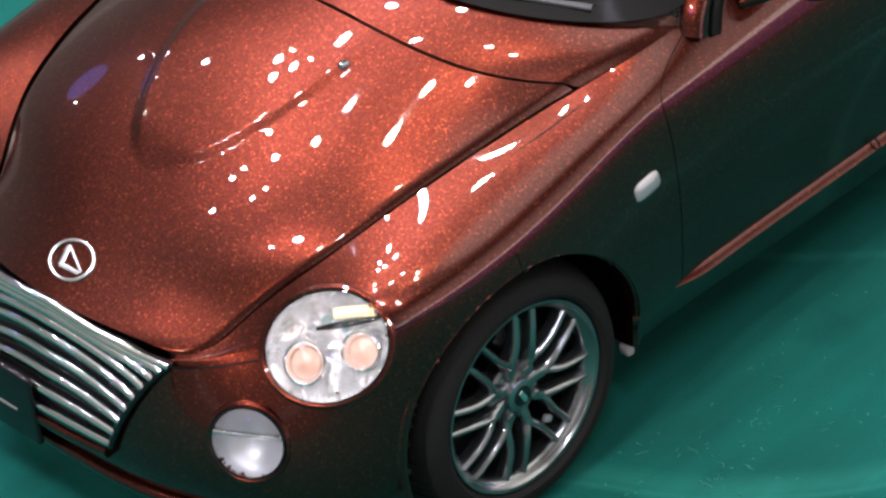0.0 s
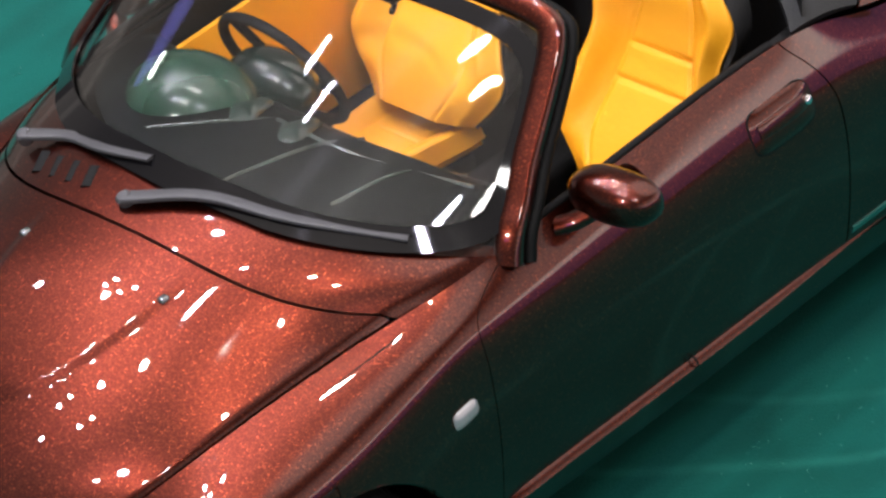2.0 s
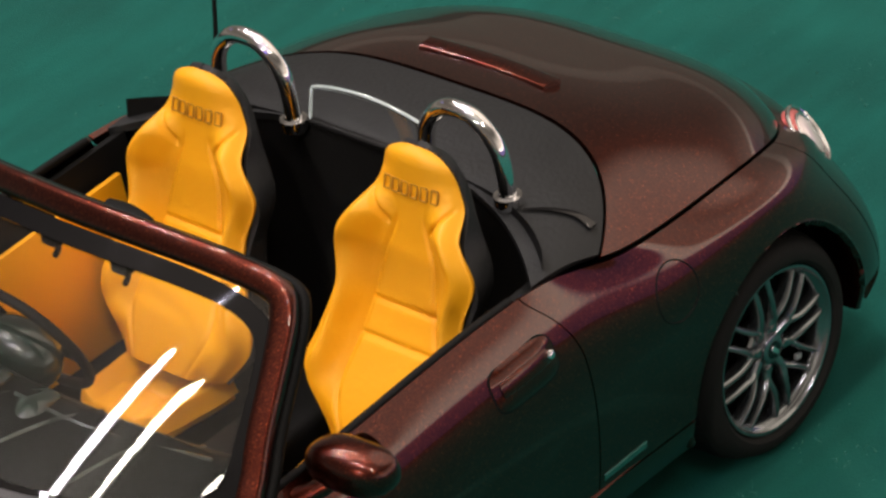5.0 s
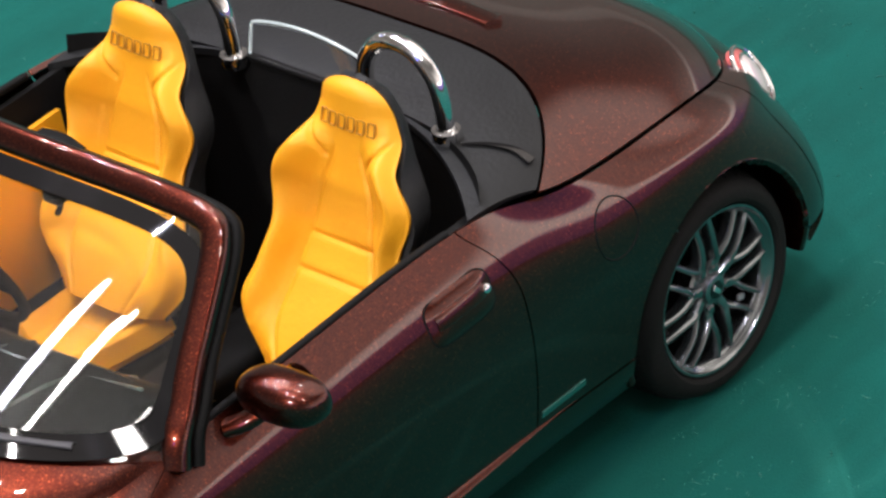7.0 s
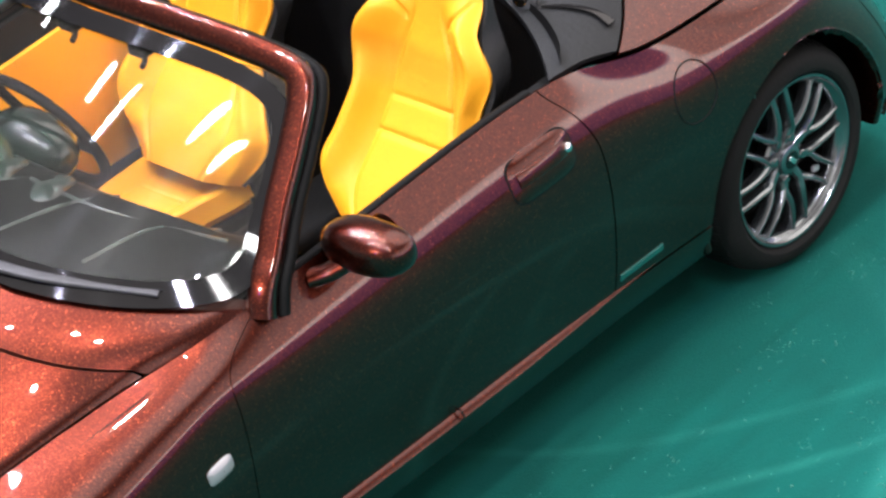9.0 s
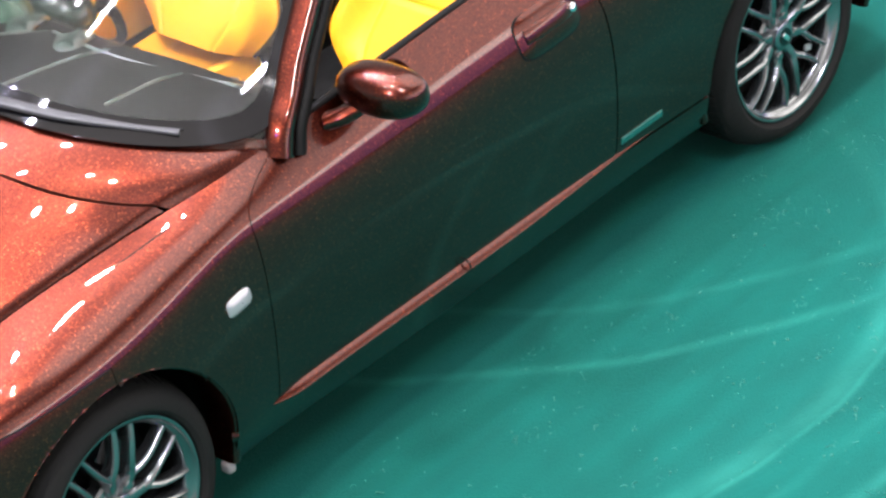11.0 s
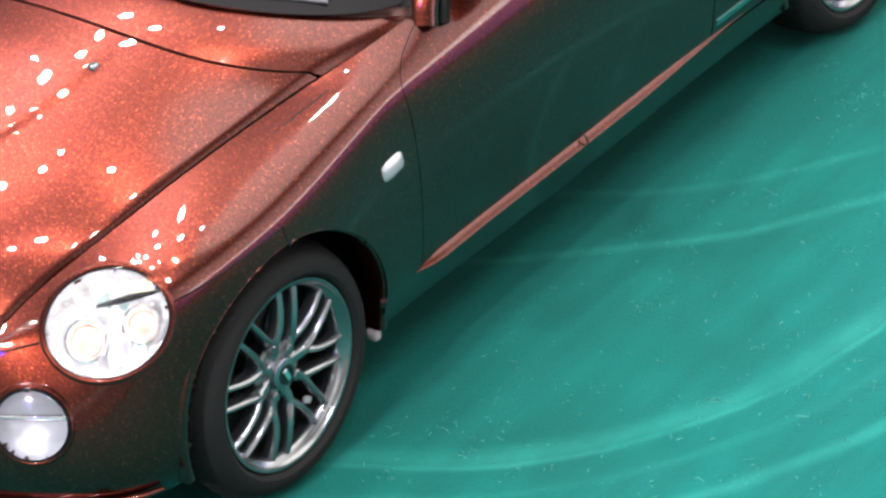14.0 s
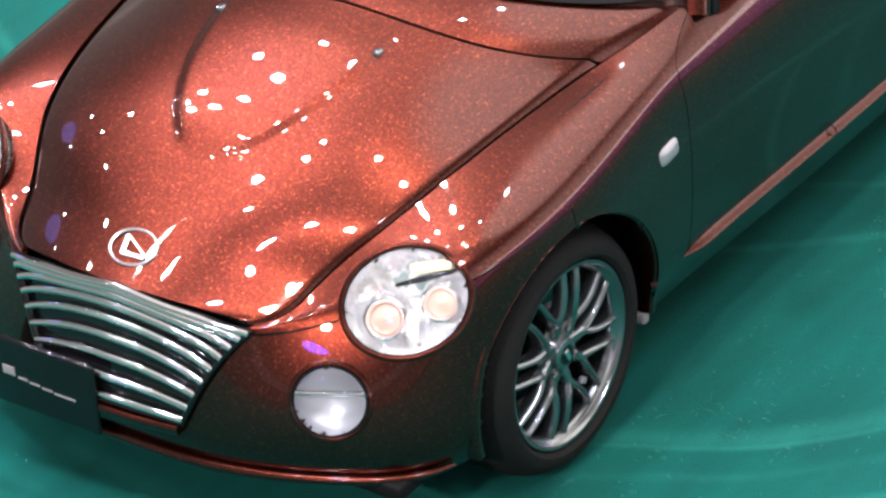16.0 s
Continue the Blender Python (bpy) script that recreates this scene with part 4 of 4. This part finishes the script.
# ---- rear of the cockpit ----
for cy in (13.3, -13.3):
    bar = new("roll_bar")
    bar.parent = car
    pts = [(-24.6, cy + 4.7 * c, z) for c, z in ((-1, 36.6), (-1, 40.0), (-0.86, 42.8), (-0.45, 44.9), (0, 45.4), (0.45, 44.9), (0.86, 42.8), (1, 40.0), (1, 36.6))]
    part("hoop", sweep(smooth_path(pts, 48), circle_profile(0.85, n=20), up=(1, 0, 0)), chrome, bar, "chrome roll hoop")
    for c in (-1, 1):
        part("collar", lathe([(0.9, 0.9), (1.35, 0.8), (1.4, 0.0), (1.2, -0.5)], 24, (-24.6, cy + 4.7 * c, 37.0), Matrix.Identity(4)), chrome, bar)


def deflector_point(u, v):
    s = 2 * u - 1
    return Vector((-25.4 - 0.6 * v, s * 7.0 * (1 - 0.04 * v), 37.7 + (3.4 + 0.9 * (1 - s * s)) * v))


pane = thick(part("wind_deflector", grid(deflector_point, 24, 8), glass, car, "clear plastic wind deflector"), 0.5)
pane.visible_shadow = False
part("deflector_edge", sweep([deflector_point(0, 0), deflector_point(0, 0.5), *[deflector_point(k / 24, 1) for k in range(25)], deflector_point(1, 0.5), deflector_point(1, 0)], circle_profile(0.2, n=8), up=(1, 0, 0)), edge_glass, car, "pale polished edge of the deflector")
part("deflector_rail", sweep(smooth_path([tuple(deflector_point(k / 8, 0) + Vector((0, 0, -0.1))) for k in range(9)], 24), box_profile(0.9, 0.7, 0.25)), black_satin, car)
def on_boot(x, y):
    """The boot lid's surface at x and y."""
    best = min((boot_sheet(i / 80, j / 40 - 1) for i in range(81) for j in range(81)), key=lambda q: (q.x - x) ** 2 + (q.y - y) ** 2)
    return Vector((x, y, best.z))


path = smooth_path([tuple(on_boot(-43.4 + 0.5 * (y / 8) ** 2, y) + Vector((0, 0, 0.1))) for y in (-8, -4, 0, 4, 8)], 32)
part("stop_lamp", sweep(path, box_profile(2.3, 0.8, 0.35)), paint, car, "slim high brake lamp ridge")
part("aerial", sweep([(-30, -24.5, 34), (-33.5, -25.2, 52)], circle_profile(0.22, n=8), scale=lambda t: 1.3 - 0.6 * t), black_satin, car)

# ---- outside fittings ----


def on_shell(a, b, out=0.0):
    """A point of the shell, its outward normal and the way along the car."""
    p = shell(a, b)
    du, dv = shell(a + 0.01, b) - p, shell(a, b + 0.01) - p
    n = du.cross(dv).normalized()
    if n.dot(Vector((p.x * 0.2, p.y, p.z - 10))) < 0:
        n = -n
    return p + n * out, n


def frame_at(p, n, along):
    """Axes with z along n and x as near to along as can be."""
    x = (Vector(along) - n * n.dot(Vector(along))).normalized()
    y = n.cross(x)
    return Matrix.Translation(p) @ Matrix((x, y, n)).transposed().to_4x4()


def find_shell(x, z, a0, a1, side=1):
    """The place on the shell's side nearest to x and z."""
    lo, hi, low, high = a0, a1, 0.5, 5.0
    for _ in range(5):
        best = min(((shell(lo + (hi - lo) * i / 12, low + (high - low) * j / 12), lo + (hi - lo) * i / 12, low + (high - low) * j / 12) for i in range(13) for j in range(13)), key=lambda q: (q[0].x - x) ** 2 + (q[0].z - z) ** 2)
        da, db = (hi - lo) / 8, (high - low) / 8
        lo, hi, low, high = best[1] - da, best[1] + da, max(0.2, best[2] - db), min(5.0, best[2] + db)
    return on_shell(best[1] * side, best[2])


def disc_on(p, n, along, rx, ry, height, dome, mat, parent, name, label="", rings=8, seg=40):
    """A domed oval cap."""
    m = frame_at(p, n, along)
    bm = bmesh.new()
    made = []
    for k in range(rings + 1):
        t = k / rings * math.pi / 2
        r, h = math.sin(t) if k else 0.001, height + dome * math.cos(t)
        made.append([bm.verts.new(m @ Vector((rx * r * math.cos(2 * math.pi * j / seg), ry * r * math.sin(2 * math.pi * j / seg), h))) for j in range(seg)])
    made.append([bm.verts.new(m @ Vector((rx * math.cos(2 * math.pi * j / seg), ry * math.sin(2 * math.pi * j / seg), -0.6))) for j in range(seg)])
    for a, b in zip(made, made[1:]):
        for j in range(seg):
            bm.faces.new((a[j], b[j], b[(j + 1) % seg], a[(j + 1) % seg]))
    return part(name, bm, mat, parent, label)


def ring_on(p, n, along, rx, ry, r, mat, parent, name, lift=0.0, seg=56):
    m = frame_at(p, n, along)
    path = [m @ Vector((rx * math.cos(2 * math.pi * k / seg), ry * math.sin(2 * math.pi * k / seg), lift)) for k in range(seg)]
    return part(name, sweep(path, circle_profile(r, n=8), up=n, closed=True), mat, parent)


def rounded_on(m, rx, ry, height, dome, mat, parent, name, seg=48, rings=6):
    """A low cap with the outline of a rounded rectangle."""
    bm = bmesh.new()
    made = []
    for k in range(rings + 2):
        r = min(1, max(0.01, k / rings)) ** 0.7
        h = height + dome * (1 - r**4) if k <= rings else -0.8
        ring = []
        for j in range(seg):
            c, q = math.cos(2 * math.pi * j / seg), math.sin(2 * math.pi * j / seg)
            ring.append(bm.verts.new(m @ Vector((rx * r * math.copysign(abs(c) ** 0.5, c), ry * r * math.copysign(abs(q) ** 0.5, q), h - 0.035 * (ry * r * q) ** 2))))
        made.append(ring)
    for a, b in zip(made, made[1:]):
        for j in range(seg):
            bm.faces.new((a[j], b[j], b[(j + 1) % seg], a[(j + 1) % seg]))
    return part(name, bm, mat, parent)


for side in (1, -1):
    # headlamp: a chromed bowl behind a clear cover
    lamp = new("headlamp")
    lamp.parent = car
    p, n, along, rx, ry = HEADLAMP if side > 0 else other_side(HEADLAMP)
    m = frame_at(p, n, along)
    bm = bmesh.new()
    rings = []
    for k in range(9):
        q = k / 8
        r, h = 0.99 - 0.72 * q ** 1.6, -0.3 - 2.8 * q ** 0.7
        rings.append([bm.verts.new(m @ Vector((rx * r * math.cos(j * math.pi / 24), ry * r * math.sin(j * math.pi / 24), h + 0.15 * q * math.sin(j * 1.0)))) for j in range(48)])
    for q, w in zip(rings, rings[1:]):
        for j in range(48):
            bm.faces.new((q[j], q[(j + 1) % 48], w[(j + 1) % 48], w[j]))
    bm.faces.new(rings[-1])
    part("reflector", bm, faceted, lamp, "bright faceted headlamp bowl")
    for dx, dy, r in ((-2.1, -0.8, 1.7), (2.6, -0.9, 1.5)):
        q = m @ Vector((dx, dy * side, -1.6))
        turn = frame_at(Vector((0, 0, 0)), n, along)
        part("projector", lathe([(r, 0), (r * 1.05, 0.9), (r * 0.9, 1.0), (r * 0.75, 0.4), (r * 0.4, 0.05), (0.02, 0.0)], 28, q, turn), silver, lamp)
        part("bulb_shade", lathe([(r * 0.72, 0.42), (r * 0.5, 0.75), (0.02, 0.9)], 24, q, turn), lamp_amber, lamp, "pale amber bulb lens")
        ring_on(q, n, along, r, r, 0.13, chrome, lamp, "bezel_ring", 0.95)
    part("brow", sweep(smooth_path([tuple(m @ Vector((rx * q, side * (1.5 - 0.25 * q), -0.6))) for q in (-0.1, 0.2, 0.6, 0.9)], 16), box_profile(0.55, 0.3, 0.12), up=n, scale=lambda t: 0.3 + 0.7 * math.sin(math.pi * min(1, 0.1 + 0.8 * t))), black_gloss, lamp, "dark brow over the bulbs")
    part("brow_lens", sweep(smooth_path([tuple(m @ Vector((rx * q, side * (2.4 - 0.9 * q * q), -0.7))) for q in (0.2, 0.45, 0.65, 0.8)], 12), box_profile(0.9, 0.3, 0.12), up=n), amber_lens, lamp)
    for q in (-0.55, 0.0, 0.45):
        part("reflector_rib", sweep([m @ Vector((rx * q, -side * 2.0, -1.4)), m @ Vector((rx * q * 0.9, -side * ry * 0.8, -0.6))], box_profile(0.35, 0.5, 0.12), up=n), faceted, lamp)
    cover = disc_on(p, n, along, rx * 0.985, ry * 0.985, -0.35, 1.25, lens_glass, lamp, "lens", "clear headlamp lens")
    cover.visible_shadow = False
    ring_on(p, n, along, rx * 0.995, ry * 0.995, 0.08, black_gloss, lamp, "gasket", -0.05)
    ring_on(p, n, along, rx * 1.045, ry * 1.05, 0.28, paint, lamp, "bezel", -0.22)
    # fog lamp
    fog = new("fog_lamp")
    fog.parent = car
    p, n, along, rx, ry = FOG_LAMP if side > 0 else other_side(FOG_LAMP)
    p = p + 0.3 * n
    m = frame_at(p, n, along)
    part("reflector", lathe([(3.12, -0.3), (2.9, -1.0), (2.0, -1.7), (0.8, -2.0), (0.02, -2.05)], 40, p, frame_at(Vector((0, 0, 0)), n, along)), frosted, fog, "silver fog lamp bowl")
    part("divider", sweep([m @ Vector((-3.0, 0.7 * side, -0.2)), m @ Vector((3.0, 0.7 * side, -0.2))], box_profile(0.5, 0.5, 0.2), up=n), chrome, fog)
    cover = disc_on(p, n, along, 3.15, 3.05, -0.3, 0.75, lens_glass, fog, "lens", "clear fog lamp lens")
    cover.visible_shadow = False
    ring_on(p, n, along, 3.15, 3.05, 0.12, black_gloss, fog, "gasket", 0.0)
    ring_on(p, n, along, 3.38, 3.28, 0.3, paint, fog, "bezel", -0.3)
    # door mirror
    mirror = new("door_mirror")
    mirror.parent = car
    bm = bmesh.new()
    bmesh.ops.create_uvsphere(bm, u_segments=32, v_segments=20, radius=1)
    for v in bm.verts:
        c = Vector([math.copysign(abs(q) ** 0.8, q) for q in v.co])
        squash = 1.0 if c.x > 0 else 0.8
        v.co = Vector((11.5 + c.x * 2.7 * squash - 0.10 * c.y * 4.3, side * (31.2 + c.y * 4.3), 35.5 + c.z * 2.25))
    part("mirror_shell", bm, paint, mirror)
    part("mirror_foot", sweep(smooth_path([(15.2, side * 27.4, 33.0), (14.2, side * 28.8, 33.6), (12.6, side * 30.2, 34.6)], 10), circle_profile(1.1, 0.8, 14)), paint, mirror)
    part("mirror_glass", lathe([(0.01, 0), (1.9, 0)], 24, (9.4, side * 31.2, 35.5), Matrix.Rotation(radians(-90), 4, "Y")), chrome, mirror)
    # door handle: a recessed oval with a pull
    handle = new("door_handle")
    handle.parent = car
    p, n = find_shell(-11.5, 30.2, 6.8, 8.2, side)
    m = frame_at(p, n, (-1, 0, 0.02))
    rounded_on(m, 4.3, 2.35, 0.0, 0.10, black_satin, handle, "recess")
    rounded_on(m, 4.12, 2.17, 0.06, 0.3, paint, handle, "handle_plate")
    part("pull", sweep(smooth_path([tuple(m @ Vector((t, 0.15, h))) for t, h in ((-3.2, 0.1), (-2, 0.34), (0, 0.42), (2, 0.34), (3.0, 0.1))], 24), box_profile(1.5, 0.5, 0.22), up=n), paint, handle)
    disc_on(m @ Vector((3.2, 0.1, 0.45)), n, (-1, 0, 0), 0.45, 0.45, 0.1, 0.2, chrome, handle, "key_lock")
    # indicator on the wing
    marker = new("side_marker")
    marker.parent = car
    p, n = find_shell(31.2, 24.4, 4.6, 5.7, side)
    m = frame_at(p, n, (-1, 0, 0.12))
    tagged(rounded_on(m, 1.5, 0.85, 0.1, 0.35, frosted, marker, "marker_lens"), "chromed rounded side indicator")
    # slot in the sill behind the door
    p, n = find_shell(-23.0, 13.5, 7.8, 9.0, side)
    m = frame_at(p, n, (-1, 0, 0.02))
    part("sill_slot", sweep(smooth_path([tuple(m @ Vector((t, 0, 0.05))) for t in (-3.0, 0, 3.0)], 6), box_profile(0.75, 0.24, 0.08), up=n), teal, car, "teal plastic sill slot")
    # wipers' mud flaps behind the wheels
    part("mud_flap", block(33.0, 34.0, side * 28.5 - 0.6, side * 28.5 + 0.6, 7.4, 8.6, 0.35), pale_plastic, car)
    part("tail_flap", block(-61.4, -59.6, side * 28.2 - 1.0, side * 28.2 + 0.9, 8.8, 10.6, 0.3), pale_plastic, car)
    # raised ledge along the sill
    pts = [tuple(shell(side * (5.45 + (8.45 - 5.45) * k / 12), 1.02) + Vector((0, side * (0.2 - 0.35 * ease((k / 12 - 0.6) / 0.4) - 0.6 * (1 - ease(k / 2))), -0.25))) for k in range(13)]
    part("sill_ledge", sweep(smooth_path(pts, 60), [(side * u, v) for u, v in ((-0.7, 0.62), (-0.45, 0.55), (0.30, -0.20), (0.40, -0.36), (0.34, -0.55), (-0.7, -0.7))], scale=lambda t: (0.3 + 0.7 * ease(t / 0.15)) * (1.0 - 0.8 * ease((t - 0.6) / 0.4))), paint, car)
    notch = shell(side * 7.05, 1.02) + Vector((0, side * 0.2, -0.25))
    part("sill_joint", lathe([(0.62, -0.12), (0.62, 0.12)], 20, notch, Matrix.Rotation(radians(90), 4, "Y")), black_satin, car)
    # tail lamp
    tail = new("tail_lamp")
    tail.parent = car
    p = Vector((-63.2, side * 22.0, 24.3))
    n = Vector((-0.45, side * 0.66, 0.6)).normalized()
    along = (0.3, side * 1, -0.6)
    disc_on(p, n, along, 3.4, 2.9, -0.1, 0.5, red_gloss, tail, "tail_lens", "glossy red tail lamp ring")
    disc_on(p, n, along, 2.3, 1.9, 0.25, 0.45, pale_lens, tail, "reversing_lens", "pale pink inner lens")
    ring_on(p, n, along, 3.3, 2.9, 0.24, chrome, tail, "tail_bezel", 0.1)
    ring_on(p, n, along, 2.35, 1.95, 0.16, chrome, tail, "lens_ring", 0.4)
    # washer jets
    jet = new("washer_jet")
    jet.parent = car
    part("jet_body", block(42.7, 43.7, side * 8.7 - 0.4, side * 8.7 + 0.4, 34.0, 34.65, 0.25), gunmetal, jet)

flap = []
for k in range(28):
    t = 2 * math.pi * k / 28
    flap.append(find_shell(-32.1 + 2.85 * math.cos(t), 27.0 + 2.85 * math.sin(t), 8.4, 9.8, 1)[0])
part("fuel_flap_gap", sweep(smooth_path([tuple(q) for q in flap], 84, True), circle_profile(0.09, n=6), up=(0, 1, 0), closed=True), black_satin, car)

# the seam between bumper and wing on both sides of each headlamp
for side in (1, -1):
    for a0, a1 in ((1.15, 1.95), (3.1, 3.98)):
        path = [on_shell(side * (a0 + (a1 - a0) * k / 12), 2.99, 0.02)[0] for k in range(13)]
        part("bumper_seam", sweep(path, circle_profile(0.085, n=6)), black_satin, car)

# grille: a dark opening with chrome bars
grille = new("grille")
grille.parent = car


def grille_point(u, v, out):
    """On the nose: u across from right to left, v up."""
    s = 2 * u - 1
    a = s * (0.74 + 0.36 * v)
    b = 1.5 + v * (1.65 + 0.75 * (1 - s * s))
    p, q, w = shell(a, b), shell(a + 0.02, b), shell(a, b + 0.02)
    n = (q - p).cross(w - p).normalized()
    return p + (n if n.x > 0 else -n) * out


thick(part("grille_back", grid(lambda u, v: grille_point(u, v, 0.15), 40, 12), black_gloss, grille), 0.6)
for k in range(9):
    v = 0.03 + 0.94 * k / 8
    part("grille_bar", sweep([grille_point(j / 30, v, 0.5) for j in range(31)], circle_profile(0.42, 0.36, 12)), chrome, grille)
edge = [grille_point(j / 20, 0, 0.5) for j in range(21)] + [grille_point(1, j / 12, 0.5) for j in range(1, 13)] + [grille_point(1 - j / 20, 1, 0.5) for j in range(1, 21)] + [grille_point(0, 1 - j / 12, 0.5) for j in range(1, 12)]
part("grille_frame", sweep(edge, circle_profile(0.32, n=8), up=(1, 0, 0), closed=True), black_gloss, grille)

rim = [grille_point(j / 20, -0.07, 0.35) for j in range(21)]
part("grille_lower_rim", sweep(rim, box_profile(1.3, 1.0, 0.4)), paint, grille, "candy-red rim under the grille")
lip = [shell(-2.95 + 5.9 * k / 40, 0.6) + Vector((0.4, 0.35 * (k - 20) / 20, 0)) for k in range(41)]
part("front_lip", sweep(lip, box_profile(1.5, 1.1, 0.5), scale=lambda t: 0.35 + 0.65 * math.sin(math.pi * min(1, max(0, t))) ** 0.5), paint, car)

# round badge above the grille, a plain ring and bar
badge = new("badge")
badge.parent = car
p, n = Vector((67.1, -0.6, 24.48)), Vector((0.48, 0, 0.877))
ring_on(p, n, (0, 1, 0), 2.35, 1.75, 0.14, silver, badge, "badge_ring", 0.02)
m = frame_at(p, n, (0, 1, 0))
for ends, wide in ((((-1.1, 0.95), (-0.7, -0.85)), 0.5), (((-0.8, -0.8), (1.6, -0.7)), 0.4), (((-1.1, 0.95), (1.7, -0.55)), 0.2)):
    part("badge_bar", sweep([m @ Vector((*q, 0.05)) for q in ends], box_profile(wide, 0.16, 0.05), up=n), silver, badge)

# dark name plate under the grille
plate = new("name_plate")
plate.parent = car
part("plate", block(73.0, 73.6, -14.6, -1.2, 8.6, 15.6, 0.25), black_gloss, plate, "black display plate")
for k, (y0, y1) in enumerate(((-12.6, -11.2), (-10.9, -9.8), (-9.6, -8.4), (-8.2, -7.0), (-6.8, -4.4))):
    part("plate_mark", block(73.6, 73.7, y0 + 0.9, y1 + 0.9, 11.9 - 0.12 * k, 12.1 - 0.12 * k + 0.7 * (k == 0), 0.04), pale_plastic, plate)
part("lower_grille", grid(lambda u, v: (70.6 - 3.2 * (2 * u - 1) ** 2 * 0.25, (2 * u - 1) * 12, 7 + 3 * v), 16, 3), black_satin, car)

# roof catches under and behind the header
for y in (-2.0, 6.6):
    catch = new("header_catch")
    catch.parent = car
    part("catch_body", block(10.6, 12.2, y - 1.0, y + 1.0, 46.3, 47.9, 0.35), black_satin, catch)
    part("catch_hook", sweep(smooth_path([(11.4, y - 0.4, 46.6), (11.0, y - 0.2, 45.6), (11.9, y + 0.3, 45.4)], 8), circle_profile(0.28, n=8)), black_satin, catch)
part("roof_catch", sweep(smooth_path([(8.3, 2.0, 50.15), (8.1, 4.5, 50.2), (8.3, 7.0, 49.8)], 16), box_profile(1.3, 0.5, 0.22)), black_satin, car)
for y in (-4.2, 1.8):
    cowl_top = sweep([(22.6, y + 0.8, 35.6), (20.6, y, 36.0), (17.6, y - 0.8, 35.0)], circle_profile(1.5, 0.8, 16), scale=lambda t: 0.5 + 0.5 * math.sin(math.pi * min(1, max(0, 0.2 + 0.7 * t))))
    part("dash_vent", cowl_top, vent_green, car, "dark green moulded air vent")
part("dash_panel", grid(lambda u, v: (24.5 - 6.2 * v - 2.0 * u, 6.0 + 12.0 * u, 36.35 - 0.35 * (1 - v) - 1.0 * u * u - 0.5 * v * v), 10, 10), dash_black, car, "black panel on the dashboard")
part("centre_stack", block(15.2, 19, -4.2, 4.2, 15, 31, 0.8), black_satin, car)
for side in (1, -1):
    groove = smooth_path([(-24.6, side * 19.6, 36.75), (-26.0, side * 21.6, 36.6), (-27.2, side * 23.6, 36.0), (-27.4, side * 25.4, 35.2)], 16)
    part("tonneau_seam", sweep(groove, box_profile(0.9, 0.3, 0.1), scale=lambda t: 0.3 + 0.9 * t), black_gloss, car)
for k in range(4):
    y = -7.5 - 2.2 * k
    part("cowl_vent", sweep([(36.9, y, 35.9 - 0.305 * k), (34.6, y - 1.2, 36.28 - 0.305 * k)], box_profile(1.0, 0.4, 0.15)), black_satin, car)

# ---- wipers ----
for ends in (((37.0, -2.3, 36.9), tuple(screen(0.16, 0.02, 0.5)), tuple(screen(0.48, 0.05, 0.55)), tuple(screen(0.8, 0.055, 0.5))),
             ((34.6, -18.2, 36.2), tuple(screen(-0.52, -0.02, 0.5)), tuple(screen(-0.34, 0.015, 0.5)), tuple(screen(-0.12, 0.06, 0.5)))):
    wiper = new("wiper")
    wiper.parent = car
    path = smooth_path(ends, 30)
    part("arm", sweep(path, box_profile(1.4, 0.5, 0.15), scale=lambda t: 1.1 - 0.5 * t), wiper_grey, wiper, "grey wiper arm")
    part("pivot", lathe([(0.75, -0.8), (0.75, 0.1), (0.5, 0.35), (0.02, 0.38)], 20, ends[0], Matrix.Rotation(radians(25), 4, "Y")), wiper_grey, wiper)
    part("blade", sweep([p + Vector((-0.45, 0, -0.3)) for p in path[8:]], box_profile(0.35, 0.9, 0.1)), black_satin, wiper)
